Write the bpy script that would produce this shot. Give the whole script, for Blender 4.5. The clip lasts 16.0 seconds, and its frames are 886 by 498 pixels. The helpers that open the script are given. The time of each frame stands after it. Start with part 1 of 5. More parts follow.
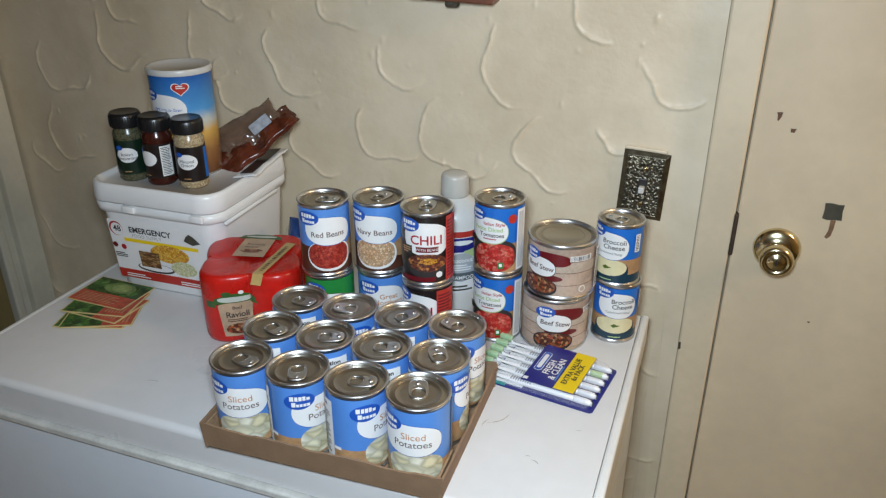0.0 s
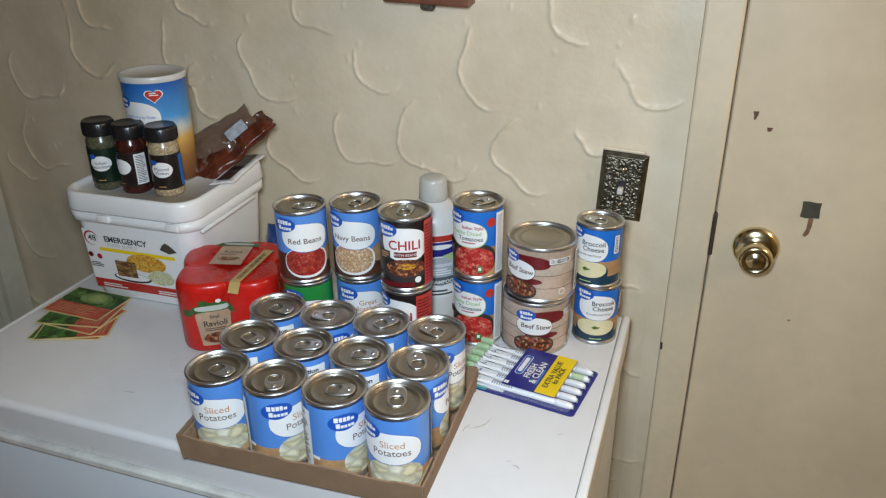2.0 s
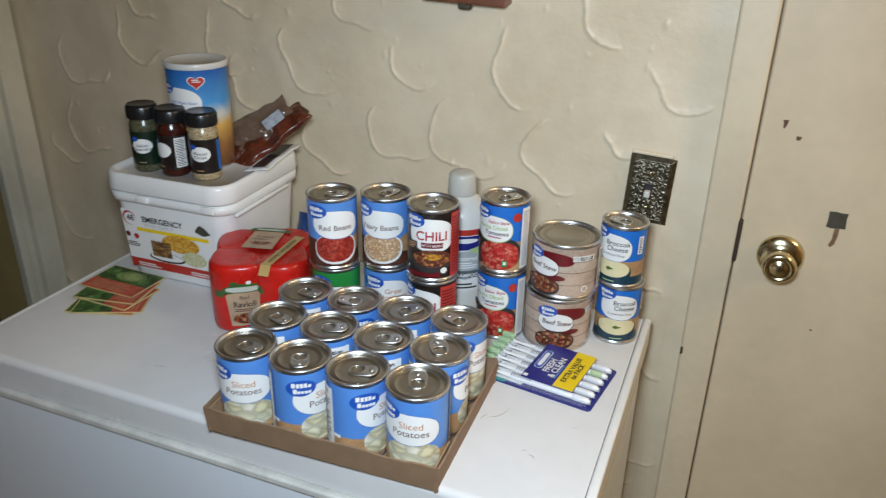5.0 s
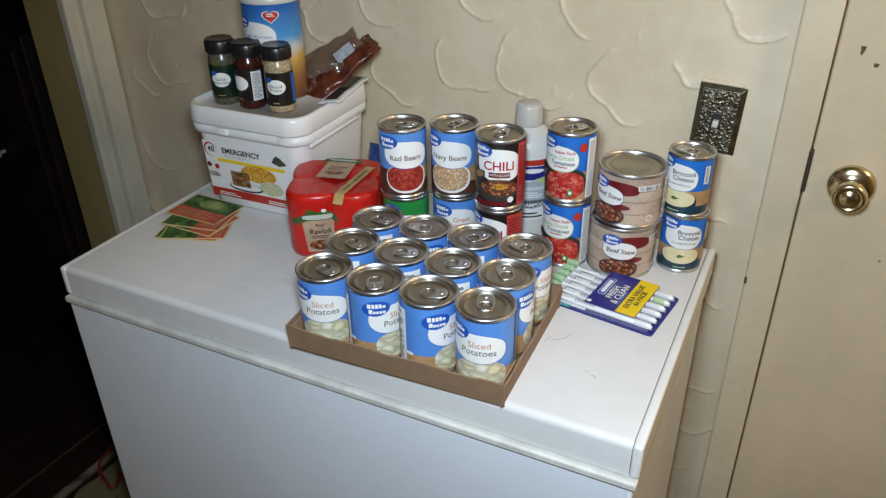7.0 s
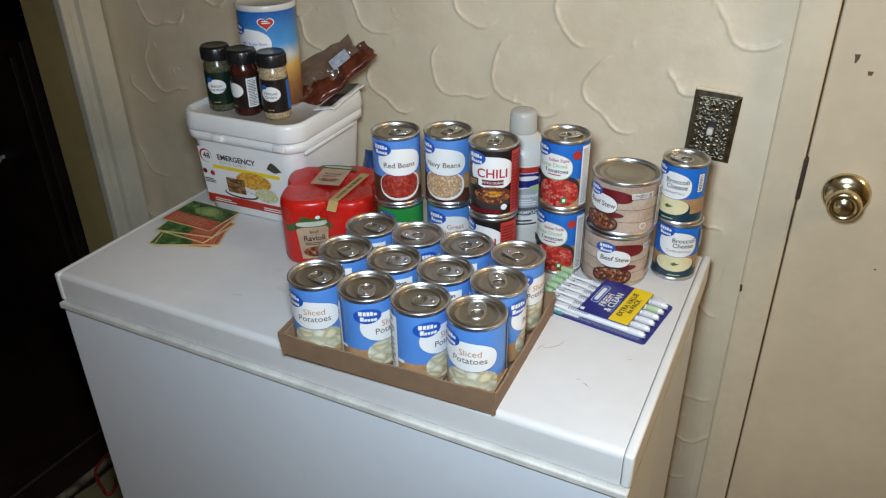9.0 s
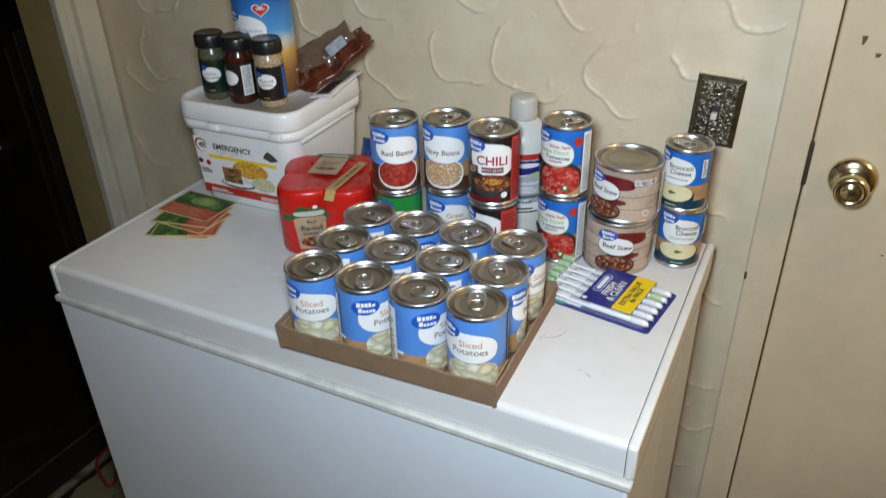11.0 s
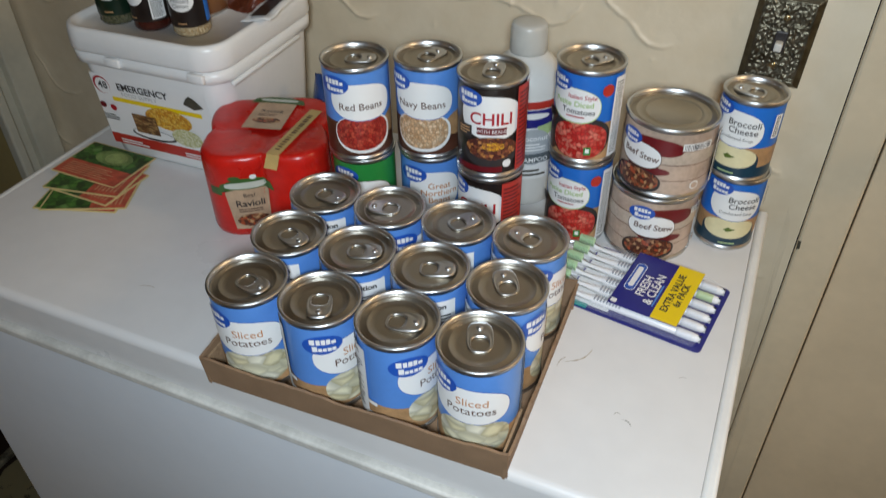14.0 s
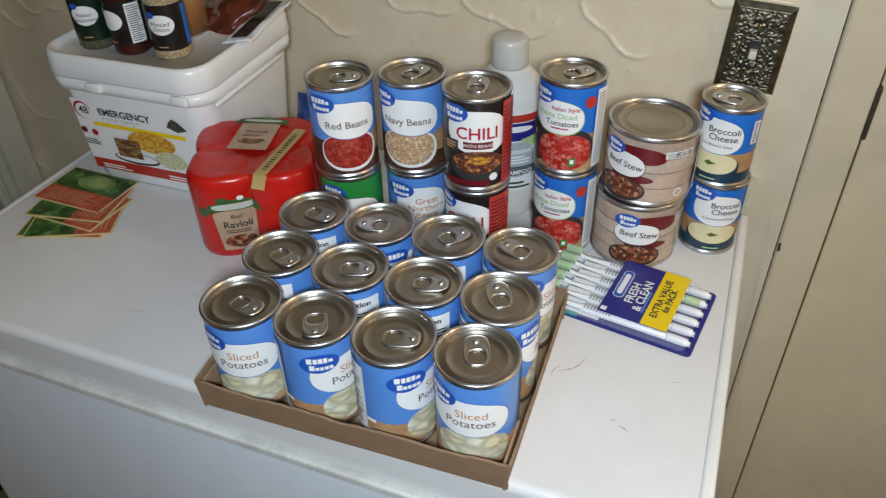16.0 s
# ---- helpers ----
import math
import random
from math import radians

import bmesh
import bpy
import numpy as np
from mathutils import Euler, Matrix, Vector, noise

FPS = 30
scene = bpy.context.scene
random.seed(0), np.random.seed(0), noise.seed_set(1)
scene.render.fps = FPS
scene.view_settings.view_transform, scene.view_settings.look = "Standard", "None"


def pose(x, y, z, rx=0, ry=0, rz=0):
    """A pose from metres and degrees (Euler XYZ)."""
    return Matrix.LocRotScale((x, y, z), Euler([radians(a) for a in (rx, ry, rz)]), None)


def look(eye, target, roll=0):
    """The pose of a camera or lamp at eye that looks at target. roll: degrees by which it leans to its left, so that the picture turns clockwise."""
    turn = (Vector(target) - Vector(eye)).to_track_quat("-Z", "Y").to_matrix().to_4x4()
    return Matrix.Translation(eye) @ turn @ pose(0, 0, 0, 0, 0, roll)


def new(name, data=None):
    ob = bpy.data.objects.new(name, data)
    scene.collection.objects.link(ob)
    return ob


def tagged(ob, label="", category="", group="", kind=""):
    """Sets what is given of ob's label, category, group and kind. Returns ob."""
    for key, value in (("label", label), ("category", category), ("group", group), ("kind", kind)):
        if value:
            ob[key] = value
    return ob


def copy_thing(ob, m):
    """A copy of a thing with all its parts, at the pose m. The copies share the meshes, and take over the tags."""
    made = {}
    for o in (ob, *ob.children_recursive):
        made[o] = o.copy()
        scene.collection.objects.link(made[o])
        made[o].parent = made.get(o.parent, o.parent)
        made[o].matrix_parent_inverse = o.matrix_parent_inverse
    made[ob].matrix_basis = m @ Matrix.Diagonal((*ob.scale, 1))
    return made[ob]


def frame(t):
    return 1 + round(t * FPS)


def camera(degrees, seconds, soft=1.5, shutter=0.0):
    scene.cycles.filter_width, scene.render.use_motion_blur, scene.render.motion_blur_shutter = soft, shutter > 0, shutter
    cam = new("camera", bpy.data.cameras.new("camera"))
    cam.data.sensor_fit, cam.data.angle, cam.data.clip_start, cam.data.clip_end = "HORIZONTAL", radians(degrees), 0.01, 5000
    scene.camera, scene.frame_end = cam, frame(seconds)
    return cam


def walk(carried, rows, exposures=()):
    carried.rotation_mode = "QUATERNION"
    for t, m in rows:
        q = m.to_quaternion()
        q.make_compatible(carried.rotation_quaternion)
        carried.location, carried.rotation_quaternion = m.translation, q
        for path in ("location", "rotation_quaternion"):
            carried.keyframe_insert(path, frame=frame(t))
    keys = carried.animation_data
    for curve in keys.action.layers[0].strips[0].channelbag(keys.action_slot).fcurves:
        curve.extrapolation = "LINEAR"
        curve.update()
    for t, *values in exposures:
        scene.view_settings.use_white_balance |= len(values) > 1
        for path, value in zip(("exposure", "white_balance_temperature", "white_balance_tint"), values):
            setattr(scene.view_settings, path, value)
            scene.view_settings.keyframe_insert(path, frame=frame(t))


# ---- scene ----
cam = camera(60.4, 16.0, soft=1.25, shutter=0.8)
PATH = [
    (0, (0.244, -0.667, 1.489), (-0.31, 1.053, 0.632), -0.0),
    (0.5, (0.239, -0.667, 1.487), (-0.3, 1.063, 0.64), 0.7),
    (1, (0.254, -0.656, 1.499), (-0.249, 1.093, 0.668), 0.2),
    (1.5, (0.252, -0.661, 1.497), (-0.294, 1.077, 0.671), -1.7),
    (2, (0.253, -0.655, 1.49), (-0.269, 1.076, 0.636), -0.5),
    (2.5, (0.251, -0.657, 1.495), (-0.273, 1.08, 0.655), -0.2),
    (3, (0.246, -0.657, 1.486), (-0.27, 1.074, 0.629), 0.9),
    (3.2, (0.25, -0.657, 1.483), (-0.27, 1.069, 0.617), 0.4),
    (5.3, (0.262, -0.699, 1.481), (-0.363, 1.006, 0.643), 1.7),
    (5.5, (0.256, -0.71, 1.481), (-0.431, 0.964, 0.629), 1.2),
    (6, (0.258, -0.709, 1.48), (-0.455, 0.859, 0.464), 1.9),
    (6.5, (0.256, -0.702, 1.488), (-0.412, 0.887, 0.472), -0.6),
    (7, (0.268, -0.722, 1.493), (-0.442, 0.861, 0.498), -0.9),
    (7.5, (0.274, -0.722, 1.497), (-0.45, 0.86, 0.512), -1.2),
    (8, (0.278, -0.719, 1.494), (-0.444, 0.866, 0.511), -0.9),
    (8.2, (0.278, -0.721, 1.494), (-0.437, 0.867, 0.509), -0.6),
    (10.3, (0.284, -0.7, 1.495), (-0.442, 0.886, 0.518), -1.6),
    (10.5, (0.281, -0.7, 1.494), (-0.439, 0.881, 0.504), -1.6),
    (11, (0.276, -0.697, 1.487), (-0.442, 0.873, 0.477), -1.4),
    (11.5, (0.29, -0.682, 1.469), (-0.471, 0.809, 0.376), -2.3),
    (12, (0.31, -0.65, 1.457), (-0.565, 0.763, 0.344), -3.8),
    (12.3, (0.268, -0.604, 1.443), (-0.549, 0.791, 0.266), -2.5),
    (12.5, (0.242, -0.549, 1.432), (-0.501, 0.879, 0.246), -1.7),
    (13, (0.131, -0.446, 1.415), (-0.423, 1.022, 0.174), -2.8),
    (13.5, (0.138, -0.422, 1.422), (-0.407, 1.022, 0.151), -1.4),
    (14, (0.14, -0.431, 1.433), (-0.442, 1.023, 0.19), -0.8),
    (14.5, (0.125, -0.44, 1.447), (-0.449, 1.054, 0.248), -1.0),
    (15, (0.129, -0.438, 1.447), (-0.42, 1.067, 0.249), -1.7),
    (15.5, (0.125, -0.436, 1.443), (-0.429, 1.047, 0.221), -1.8),
    (16, (0.128, -0.439, 1.439), (-0.404, 1.054, 0.22), -1.4),
]
walk(cam, [(t, look(eye, target, roll)) for t, eye, target, roll in PATH],
     exposures=[(0, -0.04, 6750, 10), (5.5, -0.02, 6800, 10), (11, 0.0, 6800, 10), (12.5, 0.05, 6750, 10), (13, -0.08, 6950, 10), (13.5, -0.18, 7050, 10), (14, -0.24, 7050, 11), (15, -0.14, 7050, 11), (16, -0.14, 7000, 11)])

# ---- world and light: one ceiling lamp behind and to the right of the walker, a faint room glow ----
scene.view_settings.exposure = 0.0
world = bpy.data.worlds.new("world")
scene.world = world
world.use_nodes = True
world.node_tree.nodes["Background"].inputs[0].default_value = (0.75, 0.85, 1.0, 1)
world.node_tree.nodes["Background"].inputs[1].default_value = 0.014


def lamp(name, place, watts, colour, size, kind="POINT"):
    data = bpy.data.lights.new(name, kind)
    data.energy, data.color, data.shadow_soft_size = watts, colour, size
    ob = new(name, data)
    ob.location = place
    return ob


lamp("ceiling_lamp", (1.40, 0.02, 1.92), 23, (1.0, 0.75, 0.47), 0.16)
torch = lamp("phone_light", (0.20, -0.61, 1.53), 45.5, (0.76, 0.93, 1.10), 0.06, "SPOT")
torch.data.spot_size, torch.data.spot_blend = radians(132), 1.0
torch.matrix_basis = look((0.20, -0.61, 1.53), (0.0, 0.24, 0.88))

# ---- materials ----
MATS = {}


def mat(name, colour, rough=0.5, metal=0.0, var=0.12, scale=30.0, bump=0.0, bump_scale=200.0, second=None, coat=0.0, alpha=1.0, trans=0.0, spec=0.5):
    """A plain surface with two scales of variation: broad stains and fine grain."""
    if name in MATS:
        return MATS[name]
    m = bpy.data.materials.new(name)
    m.use_nodes = True
    nt = m.node_tree
    b = nt.nodes["Principled BSDF"]
    tex = nt.nodes.new("ShaderNodeTexCoord")
    n1 = nt.nodes.new("ShaderNodeTexNoise")
    n1.inputs["Scale"].default_value = scale
    n1.inputs["Detail"].default_value = 6
    n2 = nt.nodes.new("ShaderNodeTexNoise")
    n2.inputs["Scale"].default_value = scale * 9
    n2.inputs["Detail"].default_value = 3
    nt.links.new(tex.outputs["Object"], n1.inputs["Vector"])
    nt.links.new(tex.outputs["Object"], n2.inputs["Vector"])
    add = nt.nodes.new("ShaderNodeMath")
    add.operation = "MULTIPLY_ADD"
    add.inputs[1].default_value = 0.35
    nt.links.new(n2.outputs["Fac"], add.inputs[0])
    nt.links.new(n1.outputs["Fac"], add.inputs[2])
    ramp = nt.nodes.new("ShaderNodeValToRGB")
    c2 = second or tuple(c * (1 - var) for c in colour)
    ramp.color_ramp.elements[0].position, ramp.color_ramp.elements[1].position = 0.5, 0.85
    ramp.color_ramp.elements[0].color = (*c2, 1)
    ramp.color_ramp.elements[1].color = (*colour, 1)
    nt.links.new(add.outputs[0], ramp.inputs[0])
    nt.links.new(ramp.outputs[0], b.inputs["Base Color"])
    rr = nt.nodes.new("ShaderNodeMapRange")
    rr.inputs["To Min"].default_value, rr.inputs["To Max"].default_value = max(0.02, rough - 0.07), min(1, rough + 0.1)
    nt.links.new(n1.outputs["Fac"], rr.inputs["Value"])
    nt.links.new(rr.outputs[0], b.inputs["Roughness"])
    b.inputs["Metallic"].default_value = metal
    b.inputs["Coat Weight"].default_value = coat
    b.inputs["Alpha"].default_value = alpha
    b.inputs["Transmission Weight"].default_value = trans
    b.inputs["Specular IOR Level"].default_value = spec
    if bump:
        n3 = nt.nodes.new("ShaderNodeTexNoise")
        n3.inputs["Scale"].default_value = bump_scale
        n3.inputs["Detail"].default_value = 4
        nt.links.new(tex.outputs["Object"], n3.inputs["Vector"])
        bp = nt.nodes.new("ShaderNodeBump")
        bp.inputs["Strength"].default_value = bump
        bp.inputs["Distance"].default_value = 0.002
        nt.links.new(n3.outputs["Fac"], bp.inputs["Height"])
        nt.links.new(bp.outputs[0], b.inputs["Normal"])
    MATS[name] = m
    return m


def food(name, colours, scale, rough=0.35, flat=1.0, gap=0.5):
    """Printed food: cells of several colours with dark gaps."""
    m = bpy.data.materials.new(name)
    m.use_nodes = True
    nt = m.node_tree
    b = nt.nodes["Principled BSDF"]
    tex = nt.nodes.new("ShaderNodeTexCoord")
    mp = nt.nodes.new("ShaderNodeMapping")
    mp.inputs["Scale"].default_value = (1, 1, flat)
    v = nt.nodes.new("ShaderNodeTexVoronoi")
    v.inputs["Scale"].default_value = scale
    d = nt.nodes.new("ShaderNodeTexVoronoi")
    d.feature = "DISTANCE_TO_EDGE"
    d.inputs["Scale"].default_value = scale
    nt.links.new(tex.outputs["Object"], mp.inputs[0])
    for n in (v, d):
        nt.links.new(mp.outputs[0], n.inputs["Vector"])
    sep = nt.nodes.new("ShaderNodeSeparateColor")
    nt.links.new(v.outputs["Color"], sep.inputs[0])
    ramp = nt.nodes.new("ShaderNodeValToRGB")
    ramp.color_ramp.interpolation = "CONSTANT"
    while len(ramp.color_ramp.elements) < len(colours):
        ramp.color_ramp.elements.new(0.5)
    for i, c in enumerate(colours):
        ramp.color_ramp.elements[i].position = i / len(colours)
        ramp.color_ramp.elements[i].color = (*c, 1)
    nt.links.new(sep.outputs[0], ramp.inputs[0])
    edge = nt.nodes.new("ShaderNodeMapRange")
    edge.inputs["From Max"].default_value = 0.28
    edge.inputs["To Min"].default_value = gap
    nt.links.new(d.outputs["Distance"], edge.inputs["Value"])
    mul = nt.nodes.new("ShaderNodeMix")
    mul.data_type, mul.blend_type = "RGBA", "MULTIPLY"
    mul.inputs[0].default_value = 1.0
    nt.links.new(ramp.outputs[0], mul.inputs[6])
    nt.links.new(edge.outputs[0], mul.inputs[7])
    nt.links.new(mul.outputs[2], b.inputs["Base Color"])
    b.inputs["Roughness"].default_value = rough
    MATS[name] = m
    return m


def grad(name, stops, rough=0.35):
    """A printed colour blend that runs up a label; stops: (height in metres, colour)."""
    m = bpy.data.materials.new(name)
    m.use_nodes = True
    nt = m.node_tree
    tex = nt.nodes.new("ShaderNodeTexCoord")
    sep = nt.nodes.new("ShaderNodeSeparateXYZ")
    nz = nt.nodes.new("ShaderNodeTexNoise")
    nz.inputs["Scale"].default_value = 40
    ad = nt.nodes.new("ShaderNodeMath")
    ad.operation = "MULTIPLY_ADD"
    ad.inputs[1].default_value = 0.02
    ramp = nt.nodes.new("ShaderNodeValToRGB")
    rng = nt.nodes.new("ShaderNodeMapRange")
    lo, hi = stops[0][0], stops[-1][0]
    rng.inputs["From Min"].default_value, rng.inputs["From Max"].default_value = lo + 0.01, hi + 0.01
    while len(ramp.color_ramp.elements) < len(stops):
        ramp.color_ramp.elements.new(0.5)
    for i, (z, c) in enumerate(stops):
        ramp.color_ramp.elements[i].position = (z - lo) / (hi - lo)
        ramp.color_ramp.elements[i].color = (*c, 1)
    nt.links.new(tex.outputs["Object"], sep.inputs[0])
    nt.links.new(tex.outputs["Object"], nz.inputs["Vector"])
    nt.links.new(nz.outputs["Fac"], ad.inputs[0])
    nt.links.new(sep.outputs["Z"], ad.inputs[2])
    nt.links.new(ad.outputs[0], rng.inputs["Value"])
    nt.links.new(rng.outputs[0], ramp.inputs[0])
    b = nt.nodes["Principled BSDF"]
    nt.links.new(ramp.outputs[0], b.inputs["Base Color"])
    b.inputs["Roughness"].default_value = rough
    MATS[name] = m
    return m


WALL = mat("cream_plaster", (0.80, 0.69, 0.52), 0.42, 0, 0.13, 3.2, 0.3, 90, second=(0.69, 0.57, 0.40))
DOORP = mat("cream_door_paint", (0.69, 0.57, 0.40), 0.45, 0, 0.12, 5, 0.12, 60)
CASE = mat("cream_casing_paint", (0.71, 0.60, 0.43), 0.4, 0, 0.12, 7, 0.15, 80)
CASEW = mat("white_casing_paint", (0.68, 0.64, 0.52), 0.4, 0, 0.14, 7, 0.15, 80)
JAMB = mat("ochre_paint", (0.46, 0.35, 0.15), 0.5, 0, 0.15, 7, 0.1, 60)
# one white enamel twice: dimmer lid, front with its cool light painted in
ENAMEL_DIM = mat("white_enamel_dim_top", (0.71, 0.705, 0.70), 0.28, 0, 0.09, 4, 0.06, 700)
ENAMEL_LIT = mat("white_enamel_lit_front", (0.76, 0.81, 0.87), 0.3, 0, 0.05, 4, 0.06, 700)
GASKET = mat("cream_gasket", (0.62, 0.58, 0.48), 0.5, 0, 0.25, 40)
RIMW = mat("aged_white_plastic", (0.68, 0.67, 0.625), 0.55, 0, 0.25, 24)
CAPW = mat("white_cap_plastic", (0.77, 0.77, 0.75), 0.32, 0, 0.08, 24)
LINO = mat("worn_linoleum", (0.18, 0.15, 0.08), 0.5, 0, 0.85, 34, 0.2, 60)
for node in LINO.node_tree.nodes:
    if node.type == "VALTORGB":
        node.color_ramp.elements[0].position, node.color_ramp.elements[1].position = 0.49, 0.55
# brown wood and wall darkened almost to black: the unlit room's shade as colour
SHADEW = mat("dark_wood_in_shade", (0.022, 0.011, 0.007), 0.5, 0, 0.5, 9, 0.2, 60)
SHADEWALL = mat("unlit_wall_shade", (0.012, 0.010, 0.009), 0.7, 0, 0.2, 5)
CEIL = mat("ceiling_paint", (0.36, 0.34, 0.31), 0.7, 0, 0.06, 5)
PANEL = mat("tan_wall_paint", (0.34, 0.30, 0.25), 0.6, 0, 0.15, 4)
TIN = mat("tin_plate", (0.64, 0.645, 0.645), 0.31, 1.0, 0.08, 60, 0.05, 500)
# can-end metal tinted brown to stand for the dark brownish room it reflects
LIDM = mat("can_end_brown_reflection", (0.44, 0.395, 0.325), 0.36, 1.0, 0.06, 25, 0.05, 500)
BRASS = mat("polished_brass", (0.72, 0.63, 0.40), 0.17, 1.0, 0.15, 60)
ABRASS = mat("antique_brass", (0.24, 0.215, 0.155), 0.32, 1.0, 0.45, 90, 0.25, 900)
BROWNW = mat("red_brown_wood", (0.20, 0.065, 0.03), 0.4, 0, 0.35, 40, 0.2, 120)
CARD = mat("brown_cardboard", (0.27, 0.165, 0.095), 0.75, 0, 0.14, 50, 0.25, 500)
CARDE = mat("cardboard_edge", (0.36, 0.23, 0.13), 0.8, 0, 0.3, 300)
BLUE = mat("label_blue", (0.085, 0.25, 0.64), 0.32, 0, 0.07, 30)
BLUE2 = mat("label_bright_blue", (0.012, 0.15, 0.56), 0.32, 0, 0.07, 30)
LOGO = mat("logo_blue", (0.012, 0.085, 0.42), 0.32, 0, 0.05, 30)
WHITE = mat("label_white", (0.80, 0.80, 0.79), 0.35, 0, 0.03, 30)
BLACKL = mat("label_black", (0.018, 0.012, 0.011), 0.3, 0, 0.4, 60)
REDP = mat("label_red", (0.48, 0.035, 0.025), 0.32, 0, 0.08, 40)
DRED = mat("label_dark_red", (0.16, 0.008, 0.012), 0.32, 0, 0.2, 40)
GREENL = mat("label_green", (0.015, 0.23, 0.045), 0.32, 0, 0.1, 30)
TANL = mat("label_tan", (0.54, 0.31, 0.15), 0.34, 0, 0.4, 45)
WOODL = mat("label_printed_wood", (0.56, 0.42, 0.33), 0.32, 0, 0.4, 22)
DBROWN = mat("label_brown", (0.10, 0.035, 0.02), 0.34, 0, 0.5, 40)
TEAL = mat("label_dark_teal", (0.012, 0.045, 0.075), 0.3, 0, 0.2, 40)
CREAM = mat("soup_cream", (0.74, 0.66, 0.40), 0.34, 0, 0.1, 80)
INK = mat("dark_ink", (0.035, 0.03, 0.03), 0.4, 0, 0.1, 50)
INKB = mat("brown_ink", (0.13, 0.07, 0.05), 0.4, 0, 0.1, 50)
ORANGE = mat("orange_ink", (0.55, 0.24, 0.09), 0.4, 0, 0.1, 50)
GREENI = mat("pale_green_ink", (0.42, 0.56, 0.26), 0.4, 0, 0.1, 50)
REDI = mat("red_ink", (0.42, 0.012, 0.02), 0.4, 0, 0.1, 50)
YELLOW = mat("label_yellow", (0.85, 0.60, 0.01), 0.3, 0, 0.05, 30)
NAVYL = mat("label_navy", (0.016, 0.018, 0.19), 0.28, 0, 0.1, 30)
PLASTW = mat("white_plastic", (0.80, 0.80, 0.79), 0.3, 0, 0.04, 15, 0.05, 300)
POTATO = food("printed_potato_slices", [(0.76, 0.72, 0.52), (0.70, 0.64, 0.42), (0.80, 0.77, 0.62), (0.62, 0.55, 0.34)], 58, flat=1.5, gap=0.6)
RBEANS = food("printed_red_beans", [(0.44, 0.035, 0.022), (0.33, 0.02, 0.014), (0.54, 0.07, 0.04)], 290, gap=0.5)
NBEANS = food("printed_pale_beans", [(0.70, 0.44, 0.25), (0.60, 0.35, 0.18), (0.80, 0.57, 0.37)], 270, gap=0.5)
TOMATO = food("printed_tomatoes", [(0.56, 0.03, 0.025), (0.66, 0.08, 0.06), (0.46, 0.018, 0.014), (0.72, 0.18, 0.13)], 215, gap=0.6)
STEW = food("printed_stew", [(0.28, 0.10, 0.05), (0.5, 0.27, 0.13), (0.13, 0.04, 0.02), (0.42, 0.08, 0.03), (0.1, 0.03, 0.02)], 250, gap=0.6)
CHILIF = food("printed_chili", [(0.30, 0.09, 0.04), (0.16, 0.04, 0.02), (0.5, 0.2, 0.06), (0.10, 0.025, 0.02)], 300)
LEAVES = food("printed_leaves", [(0.03, 0.12, 0.02), (0.06, 0.2, 0.03), (0.02, 0.07, 0.015), (0.12, 0.27, 0.07)], 90)


# ---- mesh helpers ----
def mesh_of(name, bm, material, smooth=True):
    me = bpy.data.meshes.new(name)
    bm.to_mesh(me)
    bm.free()
    me.materials.append(material)
    for p in me.polygons:
        p.use_smooth = max(abs(c) for c in p.normal) < 0.9995 if smooth == 2 else bool(smooth)
    return me


def raw(name, verts, faces, material, smooth=False):
    me = bpy.data.meshes.new(name)
    me.from_pydata(verts, [], faces)
    me.materials.append(material)
    for p in me.polygons:
        p.use_smooth = smooth
    return me


def part(name, data, material, parent, label="", smooth=True, m=None):
    me = data if isinstance(data, bpy.types.Mesh) else mesh_of(name, data, material, smooth)
    ob = new(name, me)
    ob.parent = parent
    if m is not None:
        ob.matrix_basis = m
    if label:
        ob["label"] = label
    return ob


def thing(name, m, label, category, group="", kind=""):
    ob = new(name)
    ob.empty_display_size = 0.02
    ob.matrix_basis = m
    return tagged(ob, label, category, group, kind)


def solid(name, data, material, m, label, category="", group="", kind="", smooth=False):
    me = data if isinstance(data, bpy.types.Mesh) else mesh_of(name, data, material, smooth)
    ob = new(name, me)
    ob.matrix_basis = m
    return tagged(ob, label, category, group, kind)


def box(x0, x1, y0, y1, z0, z1, bevel=0.0, segs=2, bm=None):
    b = bm or bmesh.new()
    r = bmesh.ops.create_cube(b, size=1, matrix=Matrix.Translation(((x0 + x1) / 2, (y0 + y1) / 2, (z0 + z1) / 2)) @ Matrix.Diagonal((x1 - x0, y1 - y0, z1 - z0, 1)))
    if bevel:
        es = list({e for v in r["verts"] for e in v.link_edges})
        bmesh.ops.bevel(b, geom=es, offset=bevel, segments=segs, profile=0.5, affect="EDGES")
    return b


def lathe(profile, segs=48, a0=0.0, a1=360.0, closed=True):
    """Turn (radius, height) pairs round z. Returns a bmesh."""
    bm = bmesh.new()
    full = abs(a1 - a0 - 360) < 1e-6
    n = segs if full else segs + 1
    rings = []
    for r, z in profile:
        if r < 1e-6:
            rings.append([bm.verts.new((0, 0, z))] * n)
        else:
            rings.append([bm.verts.new((r * math.sin(radians(a0 + (a1 - a0) * i / segs)), -r * math.cos(radians(a0 + (a1 - a0) * i / segs)), z)) for i in range(n)])
    for a, b in zip(rings, rings[1:]):
        for i in range(segs):
            j = (i + 1) % n
            vs = []
            for v in (a[i], a[j], b[j], b[i]):
                if v not in vs:
                    vs.append(v)
            if len(vs) > 2:
                bm.faces.new(vs)
    bmesh.ops.recalc_face_normals(bm, faces=bm.faces)
    return bm


